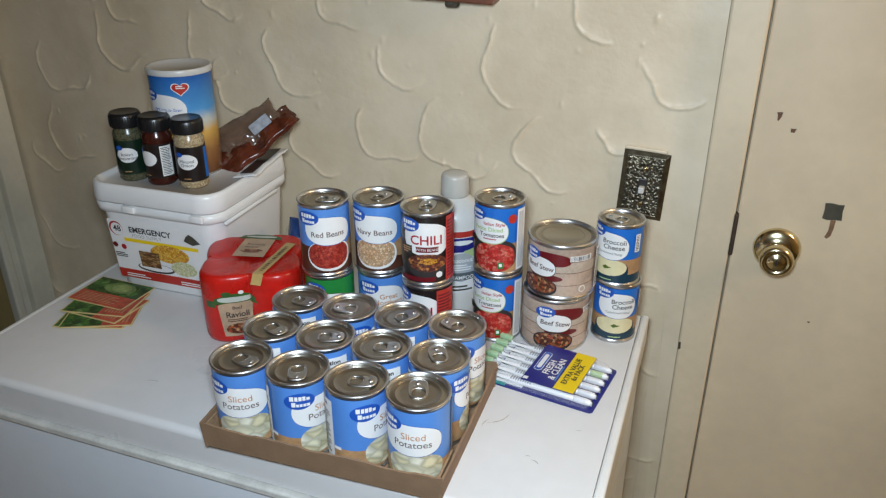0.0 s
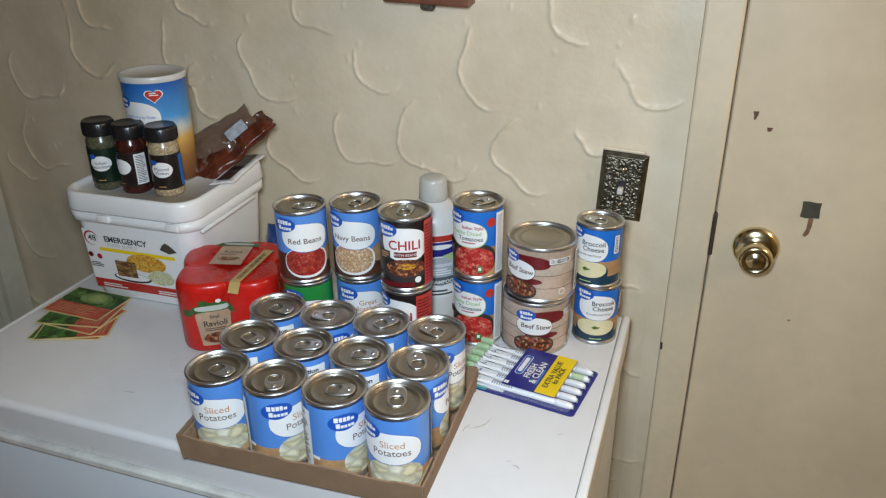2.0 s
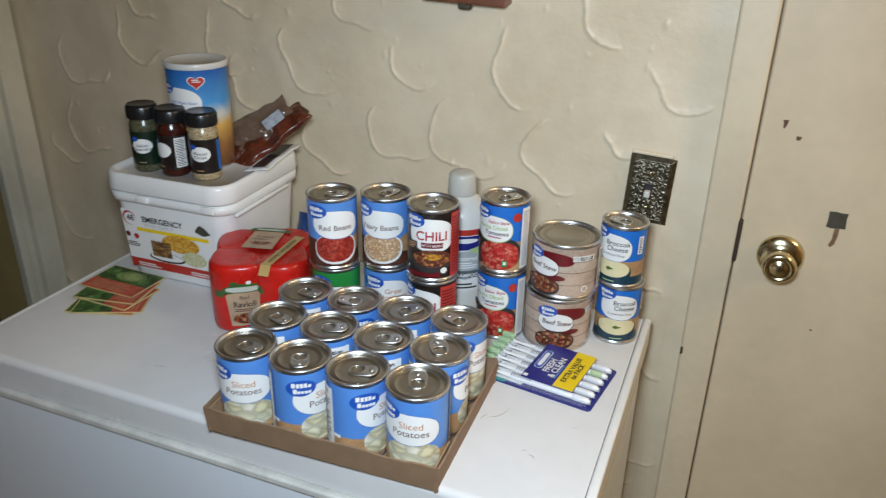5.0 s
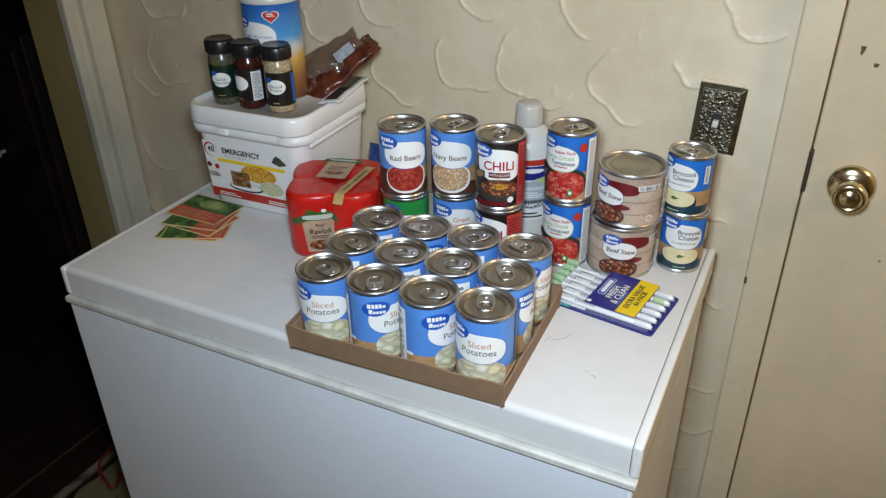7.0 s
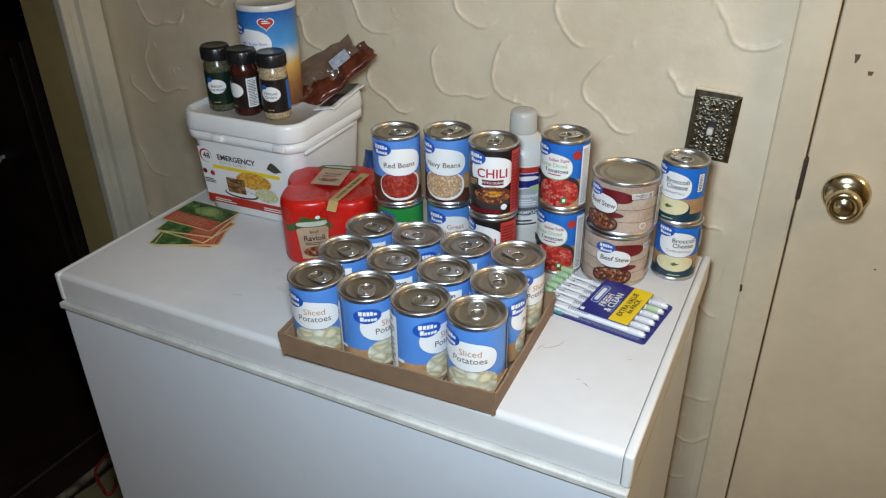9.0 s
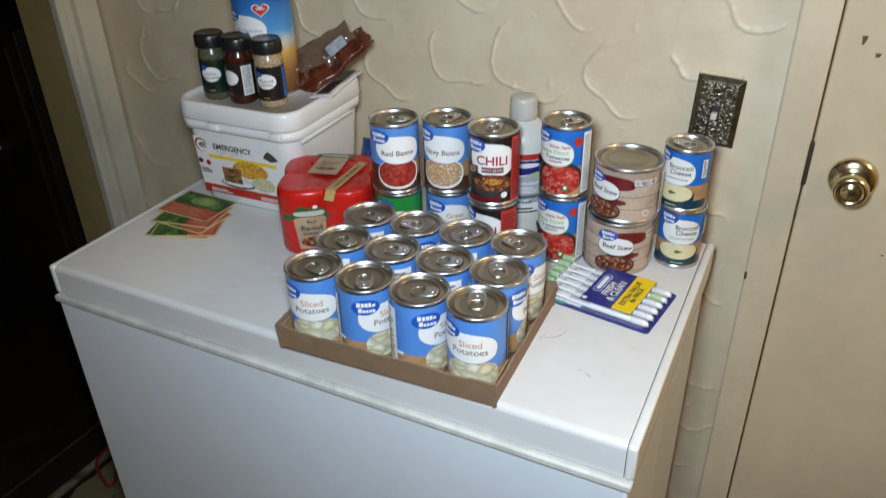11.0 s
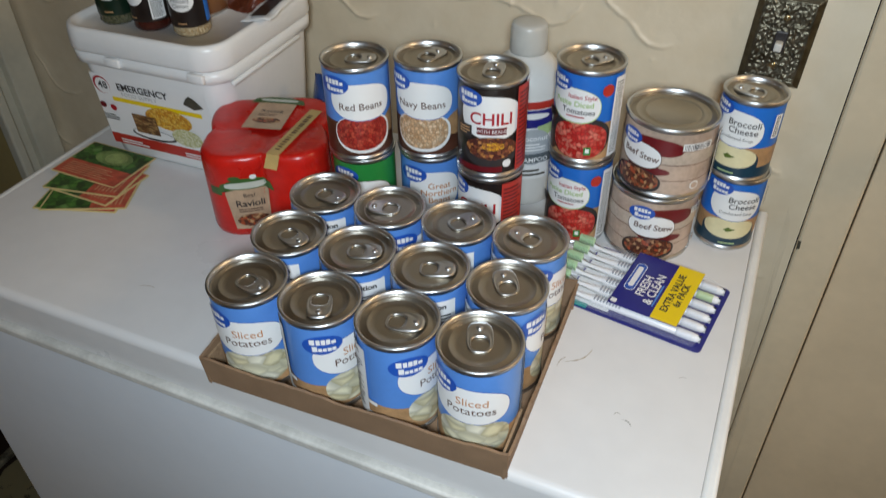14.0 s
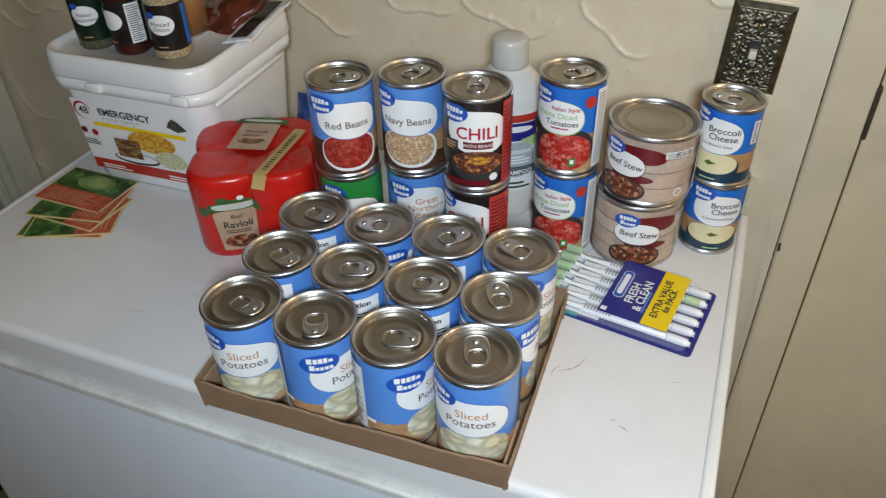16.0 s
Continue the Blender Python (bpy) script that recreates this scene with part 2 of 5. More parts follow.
def prism(outline, z0, z1, bevel=0.0):
    bm = bmesh.new()
    lo = [bm.verts.new((x, y, z0)) for x, y in outline]
    hi = [bm.verts.new((x, y, z1)) for x, y in outline]
    n = len(outline)
    bm.faces.new(lo[::-1])
    top = bm.faces.new(hi)
    for i in range(n):
        bm.faces.new((lo[i], lo[(i + 1) % n], hi[(i + 1) % n], hi[i]))
    if bevel:
        bmesh.ops.bevel(bm, geom=list(top.edges), offset=bevel, segments=3, profile=0.5, affect="EDGES")
    return bm


def rounded(w, d, r, n=6):
    """Outline of a rounded rectangle about the origin."""
    pts = []
    for cx, cy, a in ((w / 2 - r, d / 2 - r, 0), (-w / 2 + r, d / 2 - r, 90), (-w / 2 + r, -d / 2 + r, 180), (w / 2 - r, -d / 2 + r, 270)):
        for i in range(n + 1):
            t = radians(a + 90 * i / n)
            pts.append((cx + r * math.cos(t), cy + r * math.sin(t)))
    return pts


def oval(w, h, cx=0.0, cy=0.0, n=40, power=2.0, lean=0.0):
    pts = []
    for i in range(n):
        t = 2 * math.pi * i / n
        c, s = math.cos(t), math.sin(t)
        x = w / 2 * math.copysign(abs(c) ** (2 / power), c)
        y = h / 2 * math.copysign(abs(s) ** (2 / power), s)
        pts.append((cx + x + lean * y, cy + y))
    return pts


def rect(w, h, cx=0.0, cy=0.0, n=10):
    k = [(-1, -1), (1, -1), (1, 1), (-1, 1)]
    pts = []
    for (ax, ay), (bx, by) in zip(k, k[1:] + k[:1]):
        for i in range(n):
            pts.append((cx + w / 2 * (ax + (bx - ax) * i / n), cy + h / 2 * (ay + (by - ay) * i / n)))
    return pts


def bend(r):
    """Flat (u, v, lift) to a cylinder of radius r that faces -y."""
    return lambda u, v, w: ((r + w) * math.sin(u / r), -(r + w) * math.cos(u / r), v)


def flat(u, v, w):
    return (u, -w, v)


def patch(outline, lift, place, material, name="print"):
    """A thin filled shape, laid on a surface by place(); star-shaped about its middle."""
    cx = sum(p[0] for p in outline) / len(outline)
    cy = sum(p[1] for p in outline) / len(outline)
    if len(outline) < 12:
        steps = [(p, q, max(1, int(math.hypot(q[0] - p[0], q[1] - p[1]) / 0.004))) for p, q in zip(outline, outline[1:] + outline[:1])]
        outline = [(p[0] + (q[0] - p[0]) * i / k, p[1] + (q[1] - p[1]) * i / k) for p, q, k in steps for i in range(k)]
    verts, faces, n = [place(cx, cy, lift)], [], len(outline)
    for k in (0.125, 0.25, 0.375, 0.5, 0.625, 0.75, 0.875, 1.0):
        verts += [place(cx + (x - cx) * k, cy + (y - cy) * k, lift) for x, y in outline]
    for i in range(n):
        j = (i + 1) % n
        faces.append((0, 1 + i, 1 + j))
        for k in range(7):
            faces.append((1 + k * n + i, 1 + (k + 1) * n + i, 1 + (k + 1) * n + j, 1 + k * n + j))
    return raw(name, verts, faces, material, True)


def words(text, size, cx, cy, lift, place, material, name="lettering", align="CENTER", turn=0.0, bold=0.0, spacing=1.0):
    """Lettering in the built-in font, laid on a surface by place()."""
    cu = bpy.data.curves.new("words", "FONT")
    cu.body, cu.size, cu.align_x, cu.align_y = text, size, align, "CENTER"
    cu.offset, cu.space_line, cu.space_character = bold, 0.85, spacing
    cu.resolution_u = 3
    ob = new("words", cu)
    me0 = bpy.data.meshes.new_from_object(ob.evaluated_get(bpy.context.evaluated_depsgraph_get()))
    c, s = math.cos(radians(turn)), math.sin(radians(turn))
    verts = [place(cx + v.co.x * c - v.co.y * s, cy + v.co.x * s + v.co.y * c, lift) for v in me0.vertices]
    faces = [tuple(p.vertices) for p in me0.polygons]
    bpy.data.objects.remove(ob)
    bpy.data.curves.remove(cu)
    bpy.data.meshes.remove(me0)
    return raw(name, verts, faces, material)


def bars(rows, w, h, cx, cy, lift, place, material, name="fine_print", seed=1, fill=0.5, upright=False):
    """Unreadable small print: plain bars."""
    rnd = random.Random(seed)
    verts, faces = [], []
    for k in range(rows):
        if upright:
            u0 = cx - w / 2 + w * k / rows
            cells = [(u0, u0 + w / rows * rnd.uniform(0.3, 0.75), cy - h / 2, cy + h / 2)]
        else:
            v0 = cy + h / 2 - h * (k + 0.5) / rows
            hh = h / rows * fill / 2
            ww = w * rnd.uniform(0.7, 1.0)
            cells = [(cx - w / 2, cx - w / 2 + ww, v0 - hh, v0 + hh)]
        for u0, u1, v0, v1 in cells:
            m = 5 if not upright else 1
            for i in range(m):
                a, b = u0 + (u1 - u0) * i / m, u0 + (u1 - u0) * (i + 1) / m
                n = len(verts)
                verts += [place(a, v0, lift), place(b, v0, lift), place(b, v1, lift), place(a, v1, lift)]
                faces.append((n, n + 1, n + 2, n + 3))
    return raw(name, verts, faces, material)


# ---- the room, in the frame of the plastered wall ----
WM = pose(0.28, 0.5314, 0, 0, 0, -4.4)


def swirl_wall():
    """Hand-trowelled plaster: overlapping scoops, each with a raised, broken lip on its lower left."""
    xs = np.concatenate([np.arange(-1.60, 0.008, 0.0025), [0.008]])
    zs = np.concatenate([np.arange(0, 0.24, 0.012), np.arange(0.24, 0.84, 0.003), np.arange(0.84, 1.46, 0.0025), np.arange(1.46, 2.46, 0.04)])
    X, Z = np.meshgrid(xs, zs)
    H = np.zeros_like(X)
    scoops = [(-0.717, 1.212, 0.070), (-0.502, 1.237, 0.062), (-0.292, 1.234, 0.074), (-0.539, 1.099, 0.066), (-0.398, 1.105, 0.078), (-0.231, 1.090, 0.067),
              (-0.044, 1.241, 0.056), (-0.164, 1.336, 0.060), (-0.903, 1.224, 0.066), (-1.304, 1.162, 0.070), (-0.615, 1.322, 0.055), (-0.680, 1.057, 0.066),
              (-0.128, 1.135, 0.034), (-0.860, 1.150, 0.055), (-1.129, 1.226, 0.068), (-1.315, 1.008, 0.072), (-1.097, 1.300, 0.056), (-0.865, 1.320, 0.05),
              (-0.025, 0.750, 0.050), (-0.032, 0.556, 0.054), (-0.030, 0.445, 0.052), (-0.036, 0.340, 0.054), (-0.05, 0.90, 0.03)]
    rnd = random.Random(4)
    for _ in range(60):
        x, z = rnd.uniform(-1.5, -0.05), rnd.choice((rnd.uniform(0.2, 0.98), rnd.uniform(1.42, 2.4)))
        scoops.append((x, z, rnd.uniform(0.05, 0.08)))
    for i, (cx, cz, r) in enumerate(scoops):
        dx, dz = X - cx, Z - cz
        ang = np.arctan2(dz, dx)
        mid = radians(222 + 22 * math.sin(i * 2.3))
        off = np.abs((ang - mid + math.pi) % (2 * math.pi) - math.pi)
        win = np.clip((1.45 + 0.3 * math.sin(i * 5.1) - off) / 0.35, 0, 1)
        rr = r * (1 + 0.09 * np.sin(3 * ang + i) + 0.05 * np.sin(5 * ang + 2 * i) + 0.006 * np.sin(23 * ang + 3 * i))
        d = np.hypot(dx, dz) - rr
        lip = np.where(d > 0, np.exp(-(d / 0.0018) ** 2), 0.6 * np.exp(-(d / 0.0026) ** 2) + 0.4 * np.exp(d / 0.012))
        rough = 0.72 + 0.28 * np.sin(3.1 * ang + 1.7 * i) * np.sin(5 * ang + 2 * i) + 0.07 * np.sin(17 * ang + 5 * i)
        H += 0.0050 * lip * win * rough
        H -= 0.0022 * np.exp(-(np.hypot(dx, dz) / r) ** 4)
    H += 0.0012 * np.sin(9 * X + 4 * Z) * np.sin(7 * Z - 3 * X) + 0.0007 * np.sin(31 * X - 11 * Z) * np.sin(23 * Z + 9 * X)
    for _ in range(70):
        # crumbs and drips of plaster
        cx, cz, w, k = rnd.uniform(-1.4, 0.0), rnd.uniform(0.86, 1.44), rnd.uniform(0.002, 0.0045), rnd.uniform(0.8, 2.2)
        H += rnd.uniform(0.0006, 0.0018) * np.exp(-((X - cx) / w) ** 2 - ((Z - cz) / (w * k)) ** 2)
    nx, nz = len(xs), len(zs)
    verts = [(x, -h, z) for x, h, z in zip(X.ravel().tolist(), H.ravel().tolist(), Z.ravel().tolist())]
    faces = [(k * nx + i, k * nx + i + 1, (k + 1) * nx + i + 1, (k + 1) * nx + i) for k in range(nz - 1) for i in range(nx - 1)]
    n = len(verts)
    x0, x1, z1 = xs[0], xs[-1], zs[-1]
    verts += [(x0, 0.12, 0), (x1, 0.12, 0), (x1, 0.12, z1), (x0, 0.12, z1)]
    faces.append((n + 1, n, n + 3, n + 2))
    return raw("wall_back", verts, faces, WALL, True)


solid("wall_back", swirl_wall(), WALL, WM, "cream hand-trowelled plaster wall with raised swirls", "wall", kind="structure", smooth=True)
# door opening at the right of it: lintel and far pier
solid("wall_lintel", box(0.008, 1.0, 0.0, 0.12, 2.07, 2.46), WALL, WM, "cream plaster wall above the door", "wall", kind="structure")
solid("wall_pier", box(1.0, 2.2, 0.0, 0.12, 0, 2.46), WALL, WM, "cream plaster wall beside the door", "wall", kind="structure")
solid("wall_right", box(2.2, 2.32, -3.2, 0.12, 0, 2.46), WALL, WM, "plain cream wall", "wall", kind="structure")
solid("wall_front", box(-1.60, 2.32, -3.32, -3.2, 0, 2.46), PANEL, WM, "plain tan wall behind the walker", "wall", kind="structure")
LW = -1.52
solid("wall_left", box(LW - 0.13, LW, -3.2, -0.92, 0, 2.46), WALL, WM, "plain cream wall beside a doorway", "wall", kind="structure")
solid("wall_left_head", box(LW - 0.13, LW, -0.92, -0.10, 2.05, 2.46), WALL, WM, "plain cream wall over a doorway", "wall", kind="structure")
solid("wall_left_stub", box(LW - 0.13, LW, -0.10, -0.004, 0, 2.46), JAMB, WM, "ochre painted wall end beside a dark doorway", "wall", kind="structure")
solid("ceiling", box(-3.4, 2.32, -3.32, 0.6, 2.46, 2.56), CEIL, WM, "plain tan ceiling", "ceiling", kind="structure")
RAGGED = [(-1.404 + 0.016 * noise.noise(Vector((i * 0.9, 0, 4))) + 0.006 * noise.noise(Vector((i * 3.1, 5, 4))), 0.6 - 3.92 * i / 160) for i in range(161)]
solid("floor", prism(RAGGED + [(2.32, -3.32), (2.32, 0.6)], -0.06, 0.0), LINO, WM, "worn tan linoleum floor with dark scuffs", "floor", kind="structure")
# the dark room past the doorway; its want of light is painted as near-black colour
solid("floor_dark_room", box(-3.4, -1.375, -3.32, 0.6, -0.06, -0.004), SHADEW, WM, "dark brown wooden floor of an unlit room, shade put into its colour", "floor", kind="structure")
solid("wall_dark_room", box(-3.5, -3.4, -3.32, 0.6, 0, 2.46), SHADEWALL, WM, "wall of an unlit room, shade put into its colour", "wall", kind="structure")
solid("wall_dark_room_end", box(-3.4, LW - 0.13, 0.45, 0.6, 0, 2.46), SHADEWALL, WM, "end wall of an unlit room, shade put into its colour", "wall", kind="structure")
solid("wall_dark_room_near", box(-3.4, LW - 0.13, -3.32, -3.2, 0, 2.46), SHADEWALL, WM, "near wall of an unlit room, shade put into its colour", "wall", kind="structure")

# doorway casing on the left wall: flat board, groove and outer bead
dw = thing("door_casing", WM, "off-white painted door casing with a moulded inner edge", "door casing", kind="structure")
part("flat_board", box(LW, LW + 0.030, -0.064, -0.006, 0, 2.12, 0.003), CASEW, dw, smooth=False)
part("groove", box(LW, LW + 0.012, -0.088, -0.064, 0, 2.12, 0.001), CASEW, dw, smooth=False)
part("bead", box(LW, LW + 0.026, -0.110, -0.088, 0, 2.12, 0.005, 3), CASEW, dw, smooth=False)
solid("threshold", box(-1.440, -1.420, -1.6, -0.01, -0.004, 0.012, 0.005), mat("worn_threshold", (0.24, 0.21, 0.14), 0.5, 0.0, 0.8, 25), WM, "worn wooden strip along the floor edge at a doorway", "threshold", kind="structure")
solid("floor_strip", box(-1.554, -1.549, -1.6, -0.12, -0.004, 0.002, 0.001), mat("dark_worn_strip", (0.07, 0.05, 0.035), 0.5, 0, 0.5, 40), WM, "thin worn strip in the dark floor of a doorway", "floor strip", kind="structure")
solid("baseboard", box(-1.50, -0.001, -0.016, -0.004, 0, 0.19, 0.004), CASE, WM, "cream painted baseboard", "baseboard", kind="structure")

# cream door with brass knob
dr = thing("door_1", WM, "closed cream painted flat door with chips and a brass knob", "door", kind="structure")
part("casing", box(0.009, 0.0632, -0.018, 0.0, 0, 2.10, 0.004), CASE, dr, smooth=False)
part("casing_head", box(0.0634, 0.95, -0.018, 0.0, 2.045, 2.10, 0.004), CASE, dr, smooth=False)
part("stop", box(0.045, 0.070, 0.032, 0.05, 0, 2.045), CASE, dr, smooth=False)
part("leaf", box(0.0660, 0.90, -0.010, 0.03, 0.01, 2.04, 0.003), DOORP, dr, smooth=False)
part("jamb_far", box(0.905, 0.96, -0.018, 0.0, 0, 2.045, 0.004), CASE, dr, smooth=False)
part("strike_gap", box(0.0622, 0.0688, -0.0186, -0.004, 0.962, 1.032, 0.002), mat("dark_gap", (0.05, 0.03, 0.018), 0.6, 0, 0.4, 60), dr, "dark worn strike recess", smooth=False)
KN = Matrix.Translation((0.131, -0.010, 0.983)) @ pose(0, 0, 0, 90, 0, 0)
kn = part("knob", lathe([(0.0000, 0.0000), (0.0335, 0.0000), (0.0348, 0.0026), (0.0340, 0.0069), (0.0292, 0.0112), (0.0215, 0.0138), (0.0142, 0.0151), (0.0125, 0.0181), (0.0125, 0.0232), (0.0159, 0.0292), (0.0211, 0.0361), (0.0241, 0.0430), (0.0247, 0.0482), (0.0234, 0.0537), (0.0202, 0.0566), (0.0176, 0.0569), (0.0165, 0.0556), (0.0116, 0.0556), (0.0108, 0.0568), (0.0000, 0.0571)], 48), BRASS, dr, "polished brass door knob", m=KN)
part("keyhole", box(-0.0012, 0.0012, -0.005, 0.005, 0.0562, 0.0578), INK, kn, smooth=False)
CHIP = mat("bare_brown_wood", (0.16, 0.07, 0.035), 0.6, 0, 0.3, 80)
GREY = mat("dark_grey_patch", (0.075, 0.07, 0.05), 0.5, 0, 0.35, 60)


def scrap(pts, cx, cz, name, material, lift=0.0106):
    me = patch([(cx + x, cz + z) for x, z in pts], lift, flat, material, name)
    return part(name, me, material, dr)


scrap([(-0.013, 0.0125), (-0.004, 0.0135), (0.005, 0.0122), (0.013, 0.0128), (0.0122, 0.003), (0.0135, -0.012), (0.004, -0.0125), (-0.006, -0.0138), (-0.0132, -0.012), (-0.0122, 0.001)], 0.197, 1.054, "patch", GREY)
scrap([(-0.001, 0.012), (0.006, 0.012), (0.0055, -0.002), (0.0035, -0.014), (-0.001, -0.019), (-0.0045, -0.016), (-0.001, -0.006)], 0.197, 1.029, "chip", mat("pale_bare_wood", (0.25, 0.135, 0.07), 0.6, 0, 0.4, 120))
scrap([(-0.004, 0.005), (0.004, 0.0055), (0.003, -0.001), (0.0, -0.008), (-0.002, -0.007), (-0.0025, 0.0)], 0.099, 1.190, "chip", CHIP)
scrap([(-0.004, 0.003), (0.004, 0.003), (0.002, -0.003), (-0.003, -0.003)], 0.121, 1.170, "chip", CHIP)
scrap([(-0.002, 0.001), (0.002, 0.001), (0.001, -0.002), (-0.002, -0.001)], 0.199, 0.865, "chip", CHIP)
solid("paint_chip", patch([(-0.002, 0.007), (0.002, 0.008), (0.003, -0.005), (-0.001, -0.008)], 0.0185, flat, GREY), GREY, WM @ Matrix.Translation((0.011, 0, 0.780)), "dark chip on the casing edge", "paint chip", kind="structure")

# ornate switch plate
SP = WM @ pose(-0.083, -0.004, 1.055, 0, 2.2, 0)
sw = thing("switch_plate", SP, "antique brass embossed light switch plate", "light switch")


def embossed():
    n, m = 76, 116
    w, h = 0.073, 0.113
    verts, faces = [], []
    for k in range(m + 1):
        for i in range(n + 1):
            x, z = (i / n - 0.5) * w, (k / m - 0.5) * h
            e = min(w / 2 - abs(x), h / 2 - abs(z))
            d = min(e / 0.0075, 1) * 0.006
            if e > 0.0085:
                q = Vector((x * 120, z * 120, 3)) + 0.55 * Vector((math.sin(z * 420), math.sin(x * 420), 0))
                d += 0.0019 * (1 - abs(noise.noise(q)) * 2.4) ** 3 * min(1, (e - 0.0085) / 0.002) - 0.0012
            verts.append((x, -d - 0.001, z))
    for k in range(m):
        for i in range(n):
            a = k * (n + 1) + i
            faces.append((a, a + 1, a + n + 2, a + n + 1))
    return raw("plate", verts, faces, ABRASS, True)


part("plate", embossed(), ABRASS, sw)
part("slot", box(-0.007, 0.007, -0.0092, -0.004, -0.013, 0.013, 0.001), INK, sw, "dark switch slot", smooth=False)
part("toggle", box(-0.0045, 0.0045, -0.019, -0.006, -0.009, 0.0015, 0.0015), RIMW, sw, "off-white toggle", smooth=False)
for z in (0.030, -0.030):
    part("screw", lathe([(0, 0.0018), (0.003, 0.001), (0.0036, 0)], 16), BRASS, sw, m=pose(0, -0.0085, z, 90, 0, 0))
part("plaster_edge", box(-0.036, 0.030, -0.006, 0.0, 0.0575, 0.063, 0.002), WALL, sw, "bare plaster above the plate", smooth=False)

# small wooden swing ornament hung on the wall
SW = WM @ pose(-0.402, -0.030, 1.342, 0, 2.5, 6)
og = thing("wall_ornament", SW, "small red-brown wooden swing ornament hanging on the wall", "wall ornament")
part("seat_board", box(-0.068, 0.068, -0.028, 0.028, -0.012, 0.012, 0.002), BROWNW, og, smooth=False)
for x in (-0.048, 0.052):
    part("rope", lathe([(0.0, 0), (0.0035, 0), (0.0035, 0.3), (0.0, 0.3)], 10), mat("grey_rope", (0.2, 0.17, 0.12), 0.8, 0, 0.3, 200), og, m=pose(x, 0, 0.01))
    part("rope_knot", box(-0.014, 0.008, -0.008, 0.008, -0.024, -0.012, 0.004), MATS["grey_rope"], og)
FIGM = mat("painted_figure", (0.45, 0.25, 0.15), 0.5, 0, 0.15, 40)
fg = bmesh.new()
for x in (-0.012, 0.02):
    for ox, rr, z0, z1 in ((0, 0.011, 0.012, 0.20),):
        r = bmesh.ops.create_cone(fg, cap_ends=True, segments=14, radius1=rr * 0.8, radius2=rr * 1.3, depth=z1 - z0, matrix=Matrix.Translation((x, -0.004, (z0 + z1) / 2)))
    bmesh.ops.create_uvsphere(fg, u_segments=12, v_segments=8, radius=0.012, matrix=Matrix.Translation((x - 0.004, -0.012, 0.02)) @ Matrix.Diagonal((1.1, 1.7, 0.7, 1)))
bmesh.ops.create_uvsphere(fg, u_segments=16, v_segments=10, radius=0.04, matrix=Matrix.Translation((0.004, 0, 0.22)))
solid("figurine", fg, FIGM, SW, "small plain painted figurine standing on a swing", "figurine", smooth=True)

# ---- chest freezer ----
FZ = pose(0.213, -0.046, 0, 0, 0, -2.5)
fz = thing("chest_freezer", FZ, "white chest freezer with closed lid and dark badge", "freezer")
W, D, T = 0.949, 0.505, 0.86
# body takes the lighter, bluer copy that stands for cool light on the front
part("body", box(-W - 0.002, -0.005, -0.004, D - 0.01, 0.03, T - 0.058, 0.005, 3), ENAMEL_LIT, fz, smooth=2)
part("top_rim", box(-W - 0.004, -0.001, -0.0085, D - 0.004, T - 0.0655, T - 0.0535, 0.003, 2), RIMW, fz, "aged cream plastic rim", smooth=2)
part("gasket", box(-W + 0.014, -0.010, 0.006, D - 0.016, T - 0.055, T - 0.046), GASKET, fz, "grimy cream rubber gasket", smooth=False)


def lid_mesh():
    bm = box(-W + 0.007, -0.013, 0, D, T - 0.051, T, 0.0)
    top = [e for e in bm.edges if all(v.co.z > T - 0.001 for v in e.verts) and abs(e.verts[0].co.x - e.verts[1].co.x) > 0.5]
    bmesh.ops.bevel(bm, geom=top, offset=0.010, segments=12, profile=0.5, affect="EDGES")
    return bm


part("lid", lid_mesh(), ENAMEL_DIM, fz, smooth=False)
part("end_cap", box(-0.0127, 0.0, -0.0015, D + 0.001, T - 0.052, T - 0.0005, 0.0045, 4), CAPW, fz, "white plastic end cap", smooth=2)
part("end_cap", box(-W - 0.005, -W + 0.0067, -0.0015, D + 0.001, T - 0.052, T - 0.0005, 0.0045, 4), CAPW, fz, "white plastic end cap", smooth=2)
BADGE = mat("dark_badge", (0.075, 0.072, 0.066), 0.35, 0.6, 0.3, 120)
bd = part("badge", prism(rounded(0.076, 0.021, 0.004), 0, 0.004, 0.001), BADGE, fz, "small dark grey badge", m=pose(-0.090, -0.004, 0.712, 90, 0, 0))
part("fine_print", bars(9, 0.045, 0.007, 0, 0, 0.0044, lambda u, v, w: (u, v, w), GREY, upright=True), GREY, bd)
for x in (-W + 0.08, -0.08):
    for y in (0.08, D - 0.08):
        part("foot", lathe([(0, 0), (0.02, 0), (0.02, 0.031), (0, 0.031)], 20), INK, fz, m=pose(x, y, 0))
RUST = mat("rust_scuff", (0.47, 0.40, 0.31), 0.6, 0, 0.3, 120)


def scuff(x, y, length, wid, turn, bendy, material=RUST):
    pts_a, pts_b = [], []
    for i in range(13):
        u = (i / 12 - 0.5) * length
        v = bendy * math.sin(math.pi * i / 12)
        hw = wid * (1 - abs(i / 6 - 1) ** 2) * (0.6 + 0.4 * math.sin(i * 2.1)) + 0.0001
        pts_a.append((u, v + hw))
        pts_b.append((u, v - hw))
    verts = [(u, v, 0.0) for u, v in pts_a + pts_b]
    faces = [(i + 13, i + 14, i + 1, i) for i in range(12)]
    me = raw("scuff", verts, faces, material)
    ob = new("scuff", me)
    ob.parent = fz
    ob.matrix_basis = FZ.inverted() @ pose(x, y, T + 0.0004, 0, 0, turn)
    return ob


